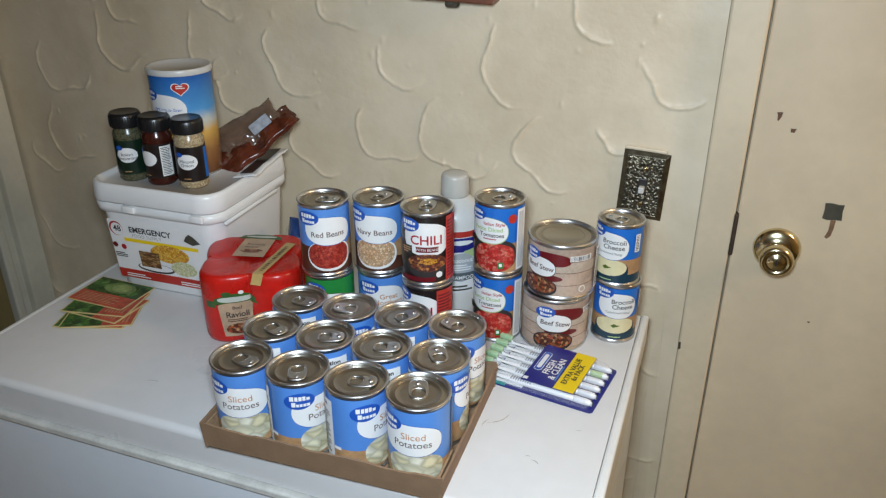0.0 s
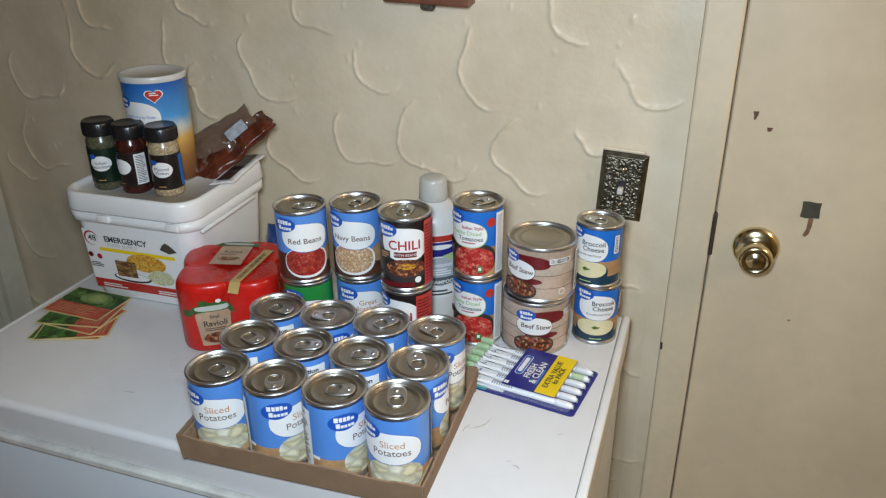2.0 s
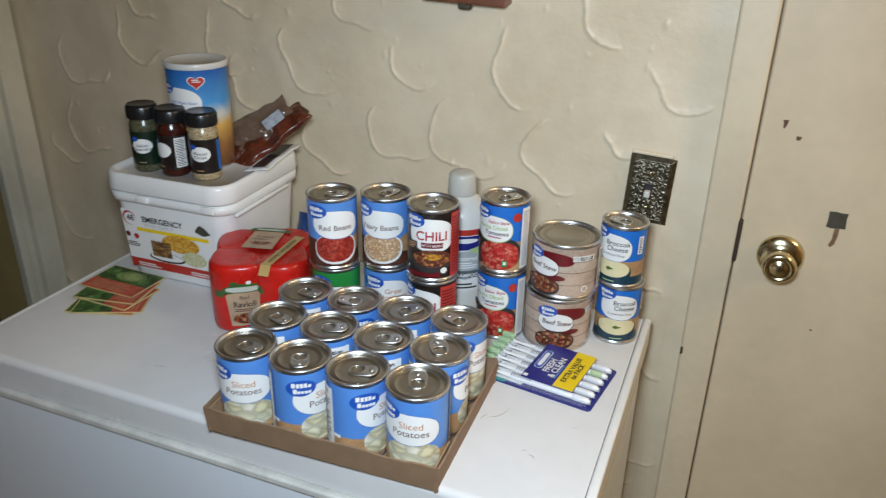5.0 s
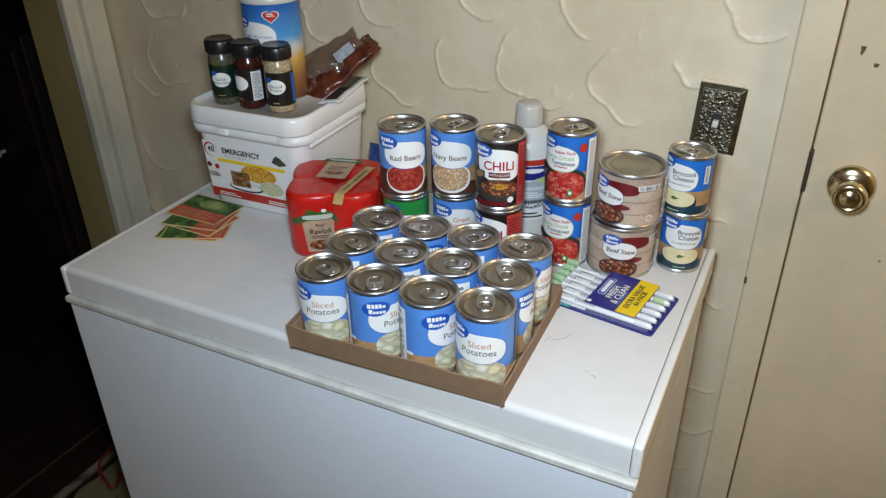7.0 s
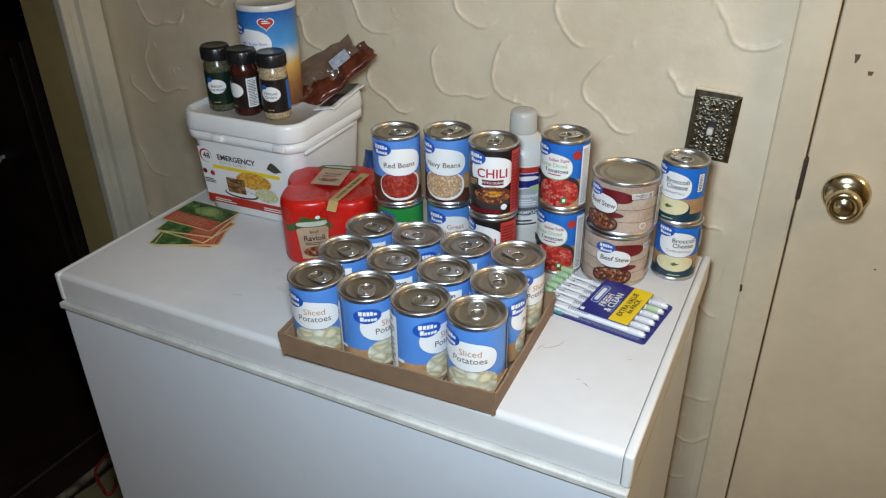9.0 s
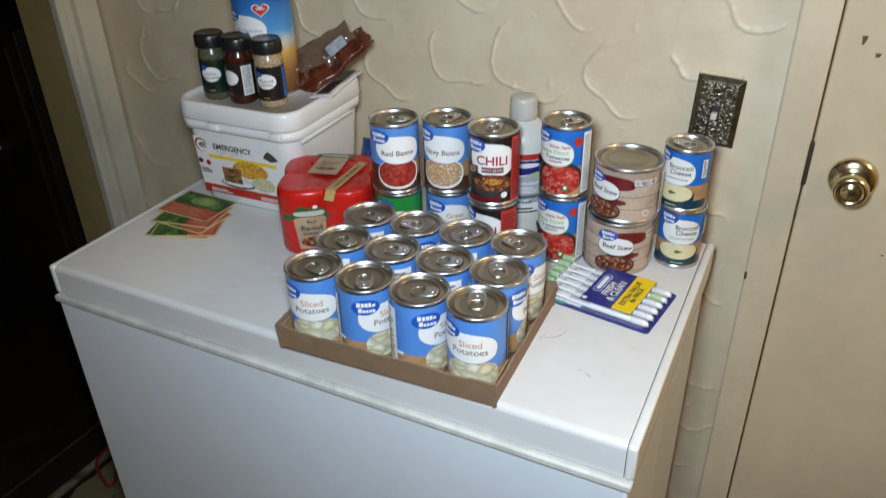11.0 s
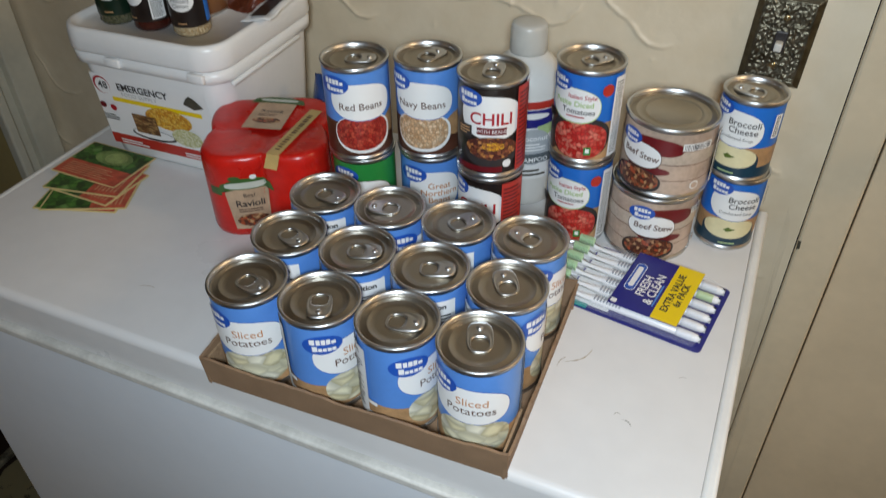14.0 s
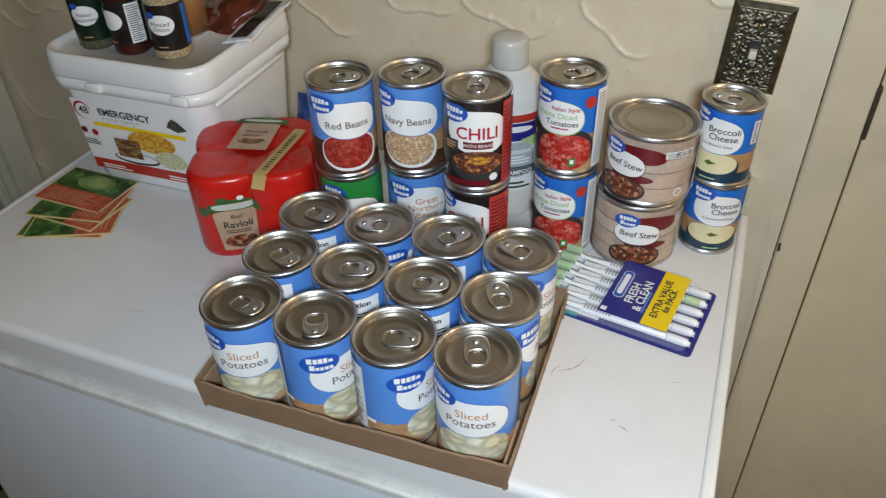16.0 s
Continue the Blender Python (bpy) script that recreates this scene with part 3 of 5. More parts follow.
scuff(0.066, 0.125, 0.038, 0.0009, 50, -0.006)
scuff(0.052, 0.110, 0.018, 0.0006, 70, 0.002)
GRIME = mat("grey_scuff", (0.42, 0.41, 0.38), 0.6, 0, 0.3, 120)
scuff(0.128, 0.055, 0.011, 0.0010, -30, 0.002, GRIME)
scuff(0.118, 0.062, 0.007, 0.0006, 20, 0.002, GRIME)
scuff(-0.42, 0.055, 0.02, 0.0006, 10, 0.002, RUST)
scuff(0.17, 0.13, 0.008, 0.0004, 20, 0.001, GRIME)

# ---- cans ----
def can(name, m, r, h, wrap, prints, label, category="can", group="", ring=True, tab_turn=0.0, low=None):
    """A steel can: body with seams, stepped end, paper label with its printed shapes, pull tab."""
    c = thing(name, m, label, category, group)
    b = r - 0.0016
    part("body", lathe([(0, 0.003), (r - 0.006, 0.003), (r - 0.004, 0.0), (r - 0.0004, 0.0006), (r, 0.003), (r - 0.0006, 0.0045), (b, 0.0055), (b, h - 0.0055), (r - 0.0008, h - 0.0045), (r, h - 0.003), (r, h - 0.0008), (r - 0.001, h), (r - 0.003, h - 0.0003), (r - 0.0038, h - 0.005)], 56), TIN, c)
    p = [(r - 0.0038, h - 0.005), (r - 0.0048, h - 0.0058), (r - 0.0058, h - 0.005), (r - 0.0095, h - 0.005), (r - 0.0105, h - 0.0042), (r - 0.012, h - 0.0042), (r - 0.013, h - 0.0052)]
    if not ring:
        p += [(r - 0.02, h - 0.0052), (r - 0.021, h - 0.0044), (r - 0.0225, h - 0.0044), (r - 0.0235, h - 0.0052)]
    else:
        p += [(r * 0.5, h - 0.0053)]
    part("end", lathe(p + [(0, h - 0.0052)], 56), LIDM, c, "stepped metal can end")
    lo, hi = 0.0062, h - 0.0062
    lb = part("label", lathe([(b + 0.0003, lo), (b + 0.0003, (lo + hi) / 2), (b + 0.0003, hi)], 64), wrap, c, "printed paper label")
    place = bend(b + 0.0003)
    for k, (nm, maker) in enumerate(prints(b, h)):
        me = maker(place, 0.00022 + 0.00016 * k)
        part(nm, me, None, lb)
    if ring:
        tb = bmesh.new()
        outer = oval(0.0350, 0.0232, 0.0040, 0, 32, 3.0)
        inner = oval(0.0150, 0.0160, -0.0035, 0, 32, 2.6)
        mix = lambda k: [(x + (u - x) * k, y + (v - y) * k) for (x, y), (u, v) in zip(outer, inner)]
        vo = [[tb.verts.new((x, y, z)) for x, y in mix(k)] for k, z in ((0.0, 0.0002), (0.0, 0.0012), (0.18, 0.0019), (0.40, 0.0013), (0.66, 0.0013), (0.86, 0.0019), (1.0, 0.0012), (1.0, 0.0002))]
        for a in range(8):
            for i in range(32):
                j = (i + 1) % 32
                tb.faces.new((vo[a][i], vo[a][j], vo[(a + 1) % 8][j], vo[(a + 1) % 8][i]))
        bmesh.ops.create_cone(tb, cap_ends=True, segments=14, radius1=0.0032, radius2=0.0026, depth=0.002, matrix=Matrix.Translation((0.0140, 0, 0.0016)))
        bmesh.ops.recalc_face_normals(tb, faces=tb.faces)
        part("pull_tab", tb, TIN, c, "metal pull tab", m=pose(0, 0, h - 0.0048, 0, 0, tab_turn) @ pose(r * 0.08, 0, 0, 0, -3, 0))
    return c


def P(outline, material):
    return lambda place, lift: patch(outline, lift, place, material)


def TXT(text, size, cx, cy, material, **k):
    return lambda place, lift: words(text, size, cx, cy, lift, place, material, **k)


def BAR(rows, w, h, cx, cy, material, **k):
    return lambda place, lift: bars(rows, w, h, cx, cy, lift, place, material, **k)


def LUMPS(n, w, h, cx, cy, material, seed=1):
    """A brand word as a row of plain blocks, the first one taller."""
    def make(place, lift):
        rnd = random.Random(seed)
        verts, faces, u = [], [], cx - w / 2
        for k in range(n):
            pitch = w / n * (1.25 if k == 0 else 0.95)
            hh = h * (1.0 if k == 0 else rnd.choice((0.62, 0.62, 0.95)))
            a, b = u, u + pitch * rnd.uniform(0.78, 0.9)
            q = len(verts)
            for f in (0, 0.5, 1):
                verts += [place(a + (b - a) * f, cy - h / 2, lift), place(a + (b - a) * f, cy - h / 2 + hh, lift)]
            faces += [(q, q + 2, q + 3, q + 1), (q + 2, q + 4, q + 5, q + 3)]
            u += pitch
        return raw("brand_blocks", verts, faces, material)
    return make


def logo(cx, cy, s=1.0):
    """The maker's mark as plain shapes: a blue oval with two rows of pale blocks."""
    return [("logo_oval", P(oval(0.0325 * s, 0.0200 * s, cx, cy, lean=0.1), LOGO)), ("logo_bar", LUMPS(5, 0.0210 * s, 0.0056 * s, cx + 0.0005 * s, cy + 0.0036 * s, WHITE, seed=3)), ("logo_bar", LUMPS(5, 0.0190 * s, 0.0056 * s, cx + 0.0012 * s, cy - 0.0036 * s, WHITE, seed=6))]


def band(b, lo, hi, material, span=360):
    return lambda place, lift: mesh_of("band", lathe([(b + 0.0003 + lift, lo), (b + 0.0003 + lift, hi)], 64 if span == 360 else 24, -span / 2, span / 2), material)


def swoosh(w, h, cx, cy):
    """The white name panel: a rounded leaf shape, fuller at the right."""
    pts = []
    for i in range(44):
        t = 2 * math.pi * i / 44
        c, s = math.cos(t), math.sin(t)
        pts.append((cx + w / 2 * math.copysign(abs(c) ** 0.8, c), cy + h / 2 * math.copysign(abs(s) ** 0.85, s) + 0.07 * w * (-c) * 0.35))
    return pts


def potatoes(b, h):
    return [("tan_band", band(b, 0.0064, 0.036, TANL)), ("picture", P(oval(0.070, 0.042, 0.005, 0.030, power=2.4), POTATO)),
            ("outline", P(swoosh(0.0772, 0.0432, 0.0003, 0.0688), LOGO)), ("name_panel", P(swoosh(0.076, 0.042, 0.0, 0.069), WHITE)),
            *logo(-0.0275, 0.0885, 1.12),
            ("lettering", TXT("Sliced", 0.0125, 0.004, 0.0745, ORANGE)), ("lettering", TXT("Potatoes", 0.0125, 0.003, 0.064, INKB)),
            ("side_panel", P(rect(0.026, 0.088, 0.0745, 0.056), WHITE)), ("fine_print", BAR(22, 0.022, 0.08, 0.0745, 0.056, INK, seed=5)),
            ("side_panel", P(rect(0.044, 0.084, -0.090, 0.058), WHITE)), ("lettering", TXT("Nutrition", 0.0085, -0.093, 0.093, INK, bold=0.0003)), ("fine_print", BAR(16, 0.040, 0.060, -0.090, 0.054, INK, seed=6, fill=0.45)),
            ("fine_print", BAR(2, 0.010, 0.030, -0.062, 0.030, WHITE, seed=6, fill=0.3))]


def beans(text, bean):
    def f(b, h):
        return [("brown_band", band(b, 0.0064, 0.048, DBROWN)), ("tan_corner", P(oval(0.05, 0.03, 0.05, 0.040), TANL)), ("bowl", P(oval(0.067, 0.048, 0.001, 0.034, power=2.3), WHITE)), ("picture", P(oval(0.062, 0.043, 0.0, 0.0355, power=2.3), bean)),
                ("outline", P(swoosh(0.0712, 0.0442, 0.001, 0.0728), LOGO)), ("name_panel", P(swoosh(0.070, 0.043, 0.001, 0.073), WHITE)),
                *logo(-0.029, 0.0925, 1.08), ("lettering", TXT(text, 0.0116, 0.0, 0.068, INKB, bold=0.0001)),
                ("side_panel", P(rect(0.034, 0.088, 0.078, 0.056), WHITE)), ("fine_print", BAR(14, 0.03, 0.08, 0.078, 0.056, INK, seed=7))]
    return f


def northern(b, h):
    return [("bowl", P(oval(0.060, 0.041, 0.001, 0.0235, power=2.3), WHITE)), ("picture", P(oval(0.0555, 0.036, 0.0, 0.025, power=2.3), NBEANS)),
            ("outline", P(swoosh(0.065, 0.0546, 0.001, 0.0678), LOGO)), ("name_panel", P(swoosh(0.064, 0.0535, 0.001, 0.068), WHITE)),
            *logo(-0.026, 0.090, 1.08), ("lettering", TXT("Great\nNorthern\nBeans", 0.0115, 0.006, 0.066, ORANGE, bold=0.0001))]


def greens(b, h):
    return [("outline", P(swoosh(0.066, 0.050, 0.001, 0.0595), GREY)), ("name_panel", P(swoosh(0.064, 0.0475, 0.001, 0.060), WHITE)), *logo(-0.026, 0.090, 1.08),
            ("picture", P(oval(0.056, 0.036, 0, 0.022), LEAVES))]


def chili(b, h):
    return [("name_panel", P(swoosh(0.070, 0.050, 0.001, 0.0735), WHITE)), *logo(-0.026, 0.094, 1.05),
            ("lettering", TXT("CHILI", 0.0195, 0.001, 0.072, REDI, bold=0.0003)), ("tag", P(rect(0.032, 0.0085, 0.002, 0.0585), DRED)), ("lettering", TXT("WITH BEANS", 0.0056, 0.002, 0.0582, WHITE)),
            ("bowl", P(oval(0.062, 0.038, 0.002, 0.033), INK)), ("picture", P(oval(0.056, 0.027, 0.002, 0.038), CHILIF)), ("cheese", P(oval(0.024, 0.010, 0.004, 0.041), food("printed_cheese", [(0.8, 0.42, 0.03), (0.7, 0.3, 0.03), (0.3, 0.09, 0.03)], 500))),
            ("seal", P(oval(0.0095, 0.0095, 0.019, 0.019), WHITE)), ("stripe", P(rect(0.052, 0.007, -0.012, 0.0125), DRED)), ("side_panel", P(rect(0.030, 0.100, 0.0445, 0.0564), REDP)), ("fine_print", BAR(18, 0.026, 0.09, 0.0445, 0.056, DRED, seed=8)),
            ("badge_block", P(rect(0.018, 0.014, -0.028, 0.057), INK)), ("fine_print", BAR(3, 0.014, 0.010, -0.028, 0.057, TANL, seed=2))]


def tomatoes(b, h):
    return [("brown_band", band(b, 0.0064, 0.052, TANL)), ("shade", P(oval(0.034, 0.05, -0.032, 0.033), DBROWN)), ("bowl", P(oval(0.072, 0.052, 0.006, 0.033, power=2.4), INK)), ("picture", P(oval(0.064, 0.045, 0.007, 0.0298, power=2.4), TOMATO)),
            ("outline", P(swoosh(0.061, 0.041, -0.003, 0.0715), GREENI)), ("name_panel", P(swoosh(0.059, 0.039, -0.003, 0.072), WHITE)), *logo(-0.022, 0.095, 0.98),
            ("lettering", TXT("Italian Style", 0.0068, 0.006, 0.0825, REDI, bold=0.0001)), ("lettering", TXT("Petite Diced", 0.0088, -0.003, 0.074, GREENI, bold=0.0002)), ("lettering", TXT("Tomatoes", 0.0088, 0.003, 0.0655, INK, bold=0.0001)),
            ("fine_print", BAR(1, 0.026, 0.003, 0.004, 0.0595, REDI)), ("red_badge", P(oval(0.013, 0.014, 0.0325, 0.091), REDP)),
            ("green_mark", P(rect(0.0075, 0.010, 0.017, 0.0185), GREENL)), ("green_mark_bar", P(rect(0.004, 0.005, 0.017, 0.019), WHITE)), ("round_badge", P(oval(0.016, 0.011, -0.031, 0.055), BLACKL)),
            ("side_panel", P(rect(0.016, 0.096, 0.048, 0.0564), WHITE)), ("fine_print", BAR(26, 0.012, 0.088, 0.048, 0.056, GREY, seed=9, fill=0.32))]


def stew(b, h):
    rows = [("plank_line", band(b, z, z + 0.0007, DBROWN)) for z in (0.0235, 0.0435, 0.0615)] + [("pale_plank", band(b, 0.045, 0.0605, mat("label_pale_wood", (0.64, 0.52, 0.42), 0.32, 0, 0.35, 30)))]
    return [*rows, ("ribbon", P(swoosh(0.056, 0.020, 0.020, 0.064), DRED)), ("ribbon", P(oval(0.05, 0.011, 0.012, 0.0345), DRED)), ("outline", P(swoosh(0.0535, 0.031, 0.0, 0.0495), DBROWN)), ("name_panel", P(swoosh(0.052, 0.029, 0.0, 0.05), WHITE)), *logo(-0.013, 0.0675, 0.9),
            ("lettering", TXT("Beef Stew", 0.0108, 0.002, 0.0495, INKB, bold=0.00015, turn=-3)), ("bowl", P(oval(0.059, 0.030, 0.0, 0.0195, power=2.3), INK)), ("picture", P(oval(0.054, 0.024, 0.0, 0.021, power=2.3), STEW)),
            ("barcode_panel", P(rect(0.033, 0.0085, 0.062, 0.0675), WHITE)), ("barcode", BAR(18, 0.030, 0.0065, 0.062, 0.0675, INK, upright=True, seed=4)), ("seal", P(oval(0.0105, 0.0105, 0.066, 0.0185), WHITE)), ("seal_ring", P(oval(0.008, 0.008, 0.066, 0.0185), WOODL)),
            ("side_panel", P(rect(0.016, 0.066, 0.099, 0.044), WHITE)), ("fine_print", BAR(16, 0.013, 0.06, 0.099, 0.044, INK, seed=11))]


def soup(b, h):
    return [("teal_band", band(b, 0.0064, 0.020, TEAL)), ("tan_band", band(b, 0.020, 0.044, TANL)), ("bowl", P(oval(0.066, 0.038, 0.0, 0.025, power=2.4), TEAL)), ("picture", P(oval(0.060, 0.027, 0.0, 0.0305, power=2.3), CREAM)),
            ("herb", P([(-0.006, 0.030), (-0.001, 0.0335), (0.003, 0.0315), (0.008, 0.031), (0.003, 0.0285), (-0.002, 0.027)], mat("herb_green", (0.10, 0.16, 0.02), 0.4, 0, 0.4, 200))),
            ("outline", P(swoosh(0.0592, 0.0427, 0.001, 0.0638), LOGO)), ("name_panel", P(swoosh(0.058, 0.0415, 0.001, 0.064), WHITE)), *logo(-0.021, 0.0845, 0.95),
            ("lettering", TXT("Broccoli\nCheese", 0.0102, 0.009, 0.067, INK, bold=0.0001)), ("lettering", TXT("Condensed Soup", 0.0052, 0.003, 0.0535, INK)), ("fine_print", BAR(1, 0.024, 0.003, 0.004, 0.0115, GREENI)),
            ("barcode_panel", P(rect(0.0085, 0.028, 0.043, 0.070), WHITE)), ("barcode", BAR(10, 0.006, 0.025, 0.043, 0.070, INK, seed=4))]


R15, H15 = 0.038, 0.1127
# twelve cans in the tray; facing angle of the label and of the tab, can by can
face = [17, 71, 81, 3, 148, 172, 164, 106, 165, 85, 150, 68]
tabs = [-15, -65, 10, 110, -25, 15, 15, 120, -10, 190, 50, 160]
first = None
for i in range(12):
    x, y = -0.0762 * (3 - i % 4), 0.0762 * (i // 4)
    m = pose(x, y, T + 0.0035, 0, 0, face[i])
    if first is None:
        c = first = can("potato_can", m, R15, H15, BLUE, potatoes, "blue steel can of sliced potatoes standing in a tray", "can", "cans in the tray")
    else:
        c = copy_thing(first, m)
    for ch in c.children:
        if ch.name.startswith("pull_tab"):
            ch.matrix_basis = pose(0, 0, H15 - 0.0048, 0, 0, tabs[i] - face[i]) @ pose(R15 * 0.08, 0, 0, 0, -3, 0)

z1, z2 = T, T + H15 + 0.0002
can("green_vegetable_can", pose(-0.236, 0.260, z1, 0, 0, 28), R15, H15, GREENL, greens, "green labelled steel can under a bean can", group="stacked cans")
can("red_bean_can", pose(-0.237, 0.258, z2, 0, 0, 33), R15, H15, BLUE, beans("Red Beans", RBEANS), "blue can of red beans stacked on a green can", group="stacked cans", tab_turn=-15)
can("northern_bean_can", pose(-0.162, 0.290, z1, 0, 0, 27), R15, H15, BLUE, northern, "blue can of pale beans under another bean can", group="stacked cans")
can("navy_bean_can", pose(-0.163, 0.289, z2, 0, 0, 9), R15, H15, BLUE, beans("Navy Beans", NBEANS), "blue can of navy beans on top of a stack", group="stacked cans", tab_turn=60)
can("chili_can", pose(-0.083, 0.275, z1, 0, 0, -8), R15, H15, BLACKL, chili, "black can of chili under another chili can", group="stacked cans")
can("chili_can", pose(-0.084, 0.276, z2, 0, 0, 16), R15, H15, BLACKL, chili, "black can of chili with beans on top of a stack", group="stacked cans", tab_turn=80)
can("tomato_can", pose(0.008, 0.339, z1, 0, 0, -10), R15, H15, BLUE2, tomatoes, "blue can of diced tomatoes under another", group="stacked cans")
can("tomato_can", pose(0.007, 0.340, z2, 0, 0, -8), R15, H15, BLUE2, tomatoes, "blue can of diced tomatoes on top of a stack", group="stacked cans", tab_turn=50)
HS, RS = 0.0872, 0.0515
can("stew_can", pose(0.096, 0.352, z1, 0, 0, 8), RS, HS, WOODL, stew, "wide tan can of beef stew under another", group="stacked cans", ring=False)
can("stew_can", pose(0.100, 0.355, T + HS + 0.0002, 0, 0, -30), RS, HS, WOODL, stew, "wide tan can of beef stew on top of a stack", group="stacked cans", ring=False)
HB, RB = 0.0985, 0.0345
can("soup_can", pose(0.183, 0.389, z1, 0, 0, 7), RB, HB, BLUE2, soup, "blue can of broccoli cheese soup under another", group="stacked cans")
can("soup_can", pose(0.179, 0.384, T + HB + 0.0002, 0, 0, -23), RB, HB, BLUE2, soup, "blue can of broccoli cheese soup on top of a stack", group="stacked cans", tab_turn=190)

# ---- cardboard tray ----
tr = thing("cardboard_tray", pose(-0.113, 0.076, T, 0, 0, -0.6), "shallow brown corrugated cardboard tray full of cans", "tray")
TW, TD, TH = 0.312, 0.238, 0.036
part("base", box(-TW / 2 + 0.0035, TW / 2 - 0.0035, -TD / 2 + 0.0035, TD / 2 - 0.0035, 0.0004, 0.0032), CARD, tr, smooth=False)


def panel(length, height, seed):
    """An upright corrugated flap with a slightly ragged top edge."""
    rnd = random.Random(seed)
    n = 40
    bm = bmesh.new()
    lo, hi, lo2, hi2 = [], [], [], []
    for i in range(n + 1):
        x = (i / n - 0.5) * length
        hgt = height + 0.0012 * math.sin(i * 0.5 + seed) + rnd.uniform(-0.0008, 0.0008)
        bow = 0.0012 * math.sin(math.pi * i / n)
        lo.append(bm.verts.new((x, 0.0016, 0)))
        hi.append(bm.verts.new((x, -0.0014 - bow - 0.001, hgt)))
        hi2.append(bm.verts.new((x, 0.0014 - bow - 0.001, hgt)))
        lo2.append(bm.verts.new((x, 0.0044, 0)))
    for i in range(n):
        for a, b in ((lo, hi), (hi, hi2), (hi2, lo2)):
            bm.faces.new((a[i], a[i + 1], b[i + 1], b[i]))
    for i in (0, n):
        bm.faces.new((lo[i], hi[i], hi2[i], lo2[i]))
    bmesh.ops.recalc_face_normals(bm, faces=bm.faces)
    return bm


for nm, ln, m, sd in (("front_panel", TW, pose(0, -TD / 2, 0), 1), ("back_panel", TW, pose(0, TD / 2, 0, 0, 0, 180), 2), ("side_panel", TD, pose(TW / 2, 0, 0, 0, 0, 90), 3), ("side_panel", TD, pose(-TW / 2, 0, 0, 0, 0, -90), 4)):
    part(nm, panel(ln, TH, sd), CARD, tr, smooth=False, m=m)
for sx in (-1, 1):
    part("corner_flap", box(-0.0012, 0.0012, 0, 0.05, 0.002, TH - 0.003), CARDE, tr, smooth=False, m=pose(sx * (TW / 2 - 0.0045), -TD / 2 + 0.004, 0))

# ---- food bucket ----
BK = pose(-0.552, 0.388, T, 0, 0, -1)
bk = thing("food_bucket", BK, "white rectangular plastic bucket of emergency food with printed label", "bucket")
BW, BD, BH = 0.252, 0.250, 0.197


def bucket_body():
    bm = bmesh.new()
    rings = []
    for w, d, z in ((0.208, 0.192, 0.004), (0.214, 0.198, 0.0), (0.218, 0.202, 0.004), (0.234, 0.224, 0.148), (0.234, 0.224, 0.163)):
        rings.append([bm.verts.new((x, y, z)) for x, y in rounded(w, d, 0.03, 8)])
    bm.faces.new(rings[0][::-1])
    for a, b in zip(rings, rings[1:]):
        for i in range(len(a)):
            j = (i + 1) % len(a)
            bm.faces.new((a[i], a[j], b[j], b[i]))
    bm.faces.new(rings[-1])
    return bm


def ringed(sections, r, cap=True):
    bm = bmesh.new()
    rings = [[bm.verts.new((x, y, z)) for x, y in rounded(w, d, max(0.004, r + o), 8)] for w, d, z, o in sections]
    for a, b in zip(rings, rings[1:]):
        for i in range(len(a)):
            j = (i + 1) % len(a)
            bm.faces.new((a[i], a[j], b[j], b[i]))
    bm.faces.new(rings[0][::-1])
    bm.faces.new(rings[-1])
    return bm


bb = part("body", bucket_body(), PLASTW, bk)
part("collar", ringed([(0.236, 0.226, 0.145, 0), (0.248, 0.240, 0.147, 0.004), (0.249, 0.241, 0.161, 0.004), (0.236, 0.226, 0.163, 0)], 0.032), PLASTW, bk)
part("lid", ringed([(0.240, 0.230, 0.164, 0), (BW - 0.004, BD - 0.004, 0.165, 0.004), (BW, BD, 0.168, 0.006), (BW - 0.003, BD - 0.003, 0.190, 0.006), (BW - 0.006, BD - 0.006, 0.1955, 0.005), (BW - 0.013, BD - 0.013, BH, 0.002), (BW - 0.020, BD - 0.020, 0.196, 0), (BW - 0.026, BD - 0.026, 0.191, 0)], 0.034), PLASTW, bk, "white snap-on lid with raised rim")
for x in (-0.04, 0.09):
    part("catch", box(-0.012, 0.012, -0.004, 0.003, -0.006, 0.006, 0.002), PLASTW, bk, m=pose(x, -0.121, 0.156))
part("handle", box(-0.003, 0.003, -0.10, 0.06, 0.142, 0.148, 0.002), PLASTW, bk, "white plastic bail handle", m=pose(0.126, 0, 0))
tilt = math.degrees(math.atan2(0.011, 0.144))
LBM = pose(-0.006, -0.1018, 0.010, tilt, 0, 0)
lbl = part("label", patch(rect(0.186, 0.112, 0, 0.064), 0.0009, flat, WHITE, "label"), WHITE, bk, "printed food label", m=LBM)


def on_label(nm, maker, k):
    return part(nm, maker(flat, 0.0011 + 0.0002 * k), None, lbl)


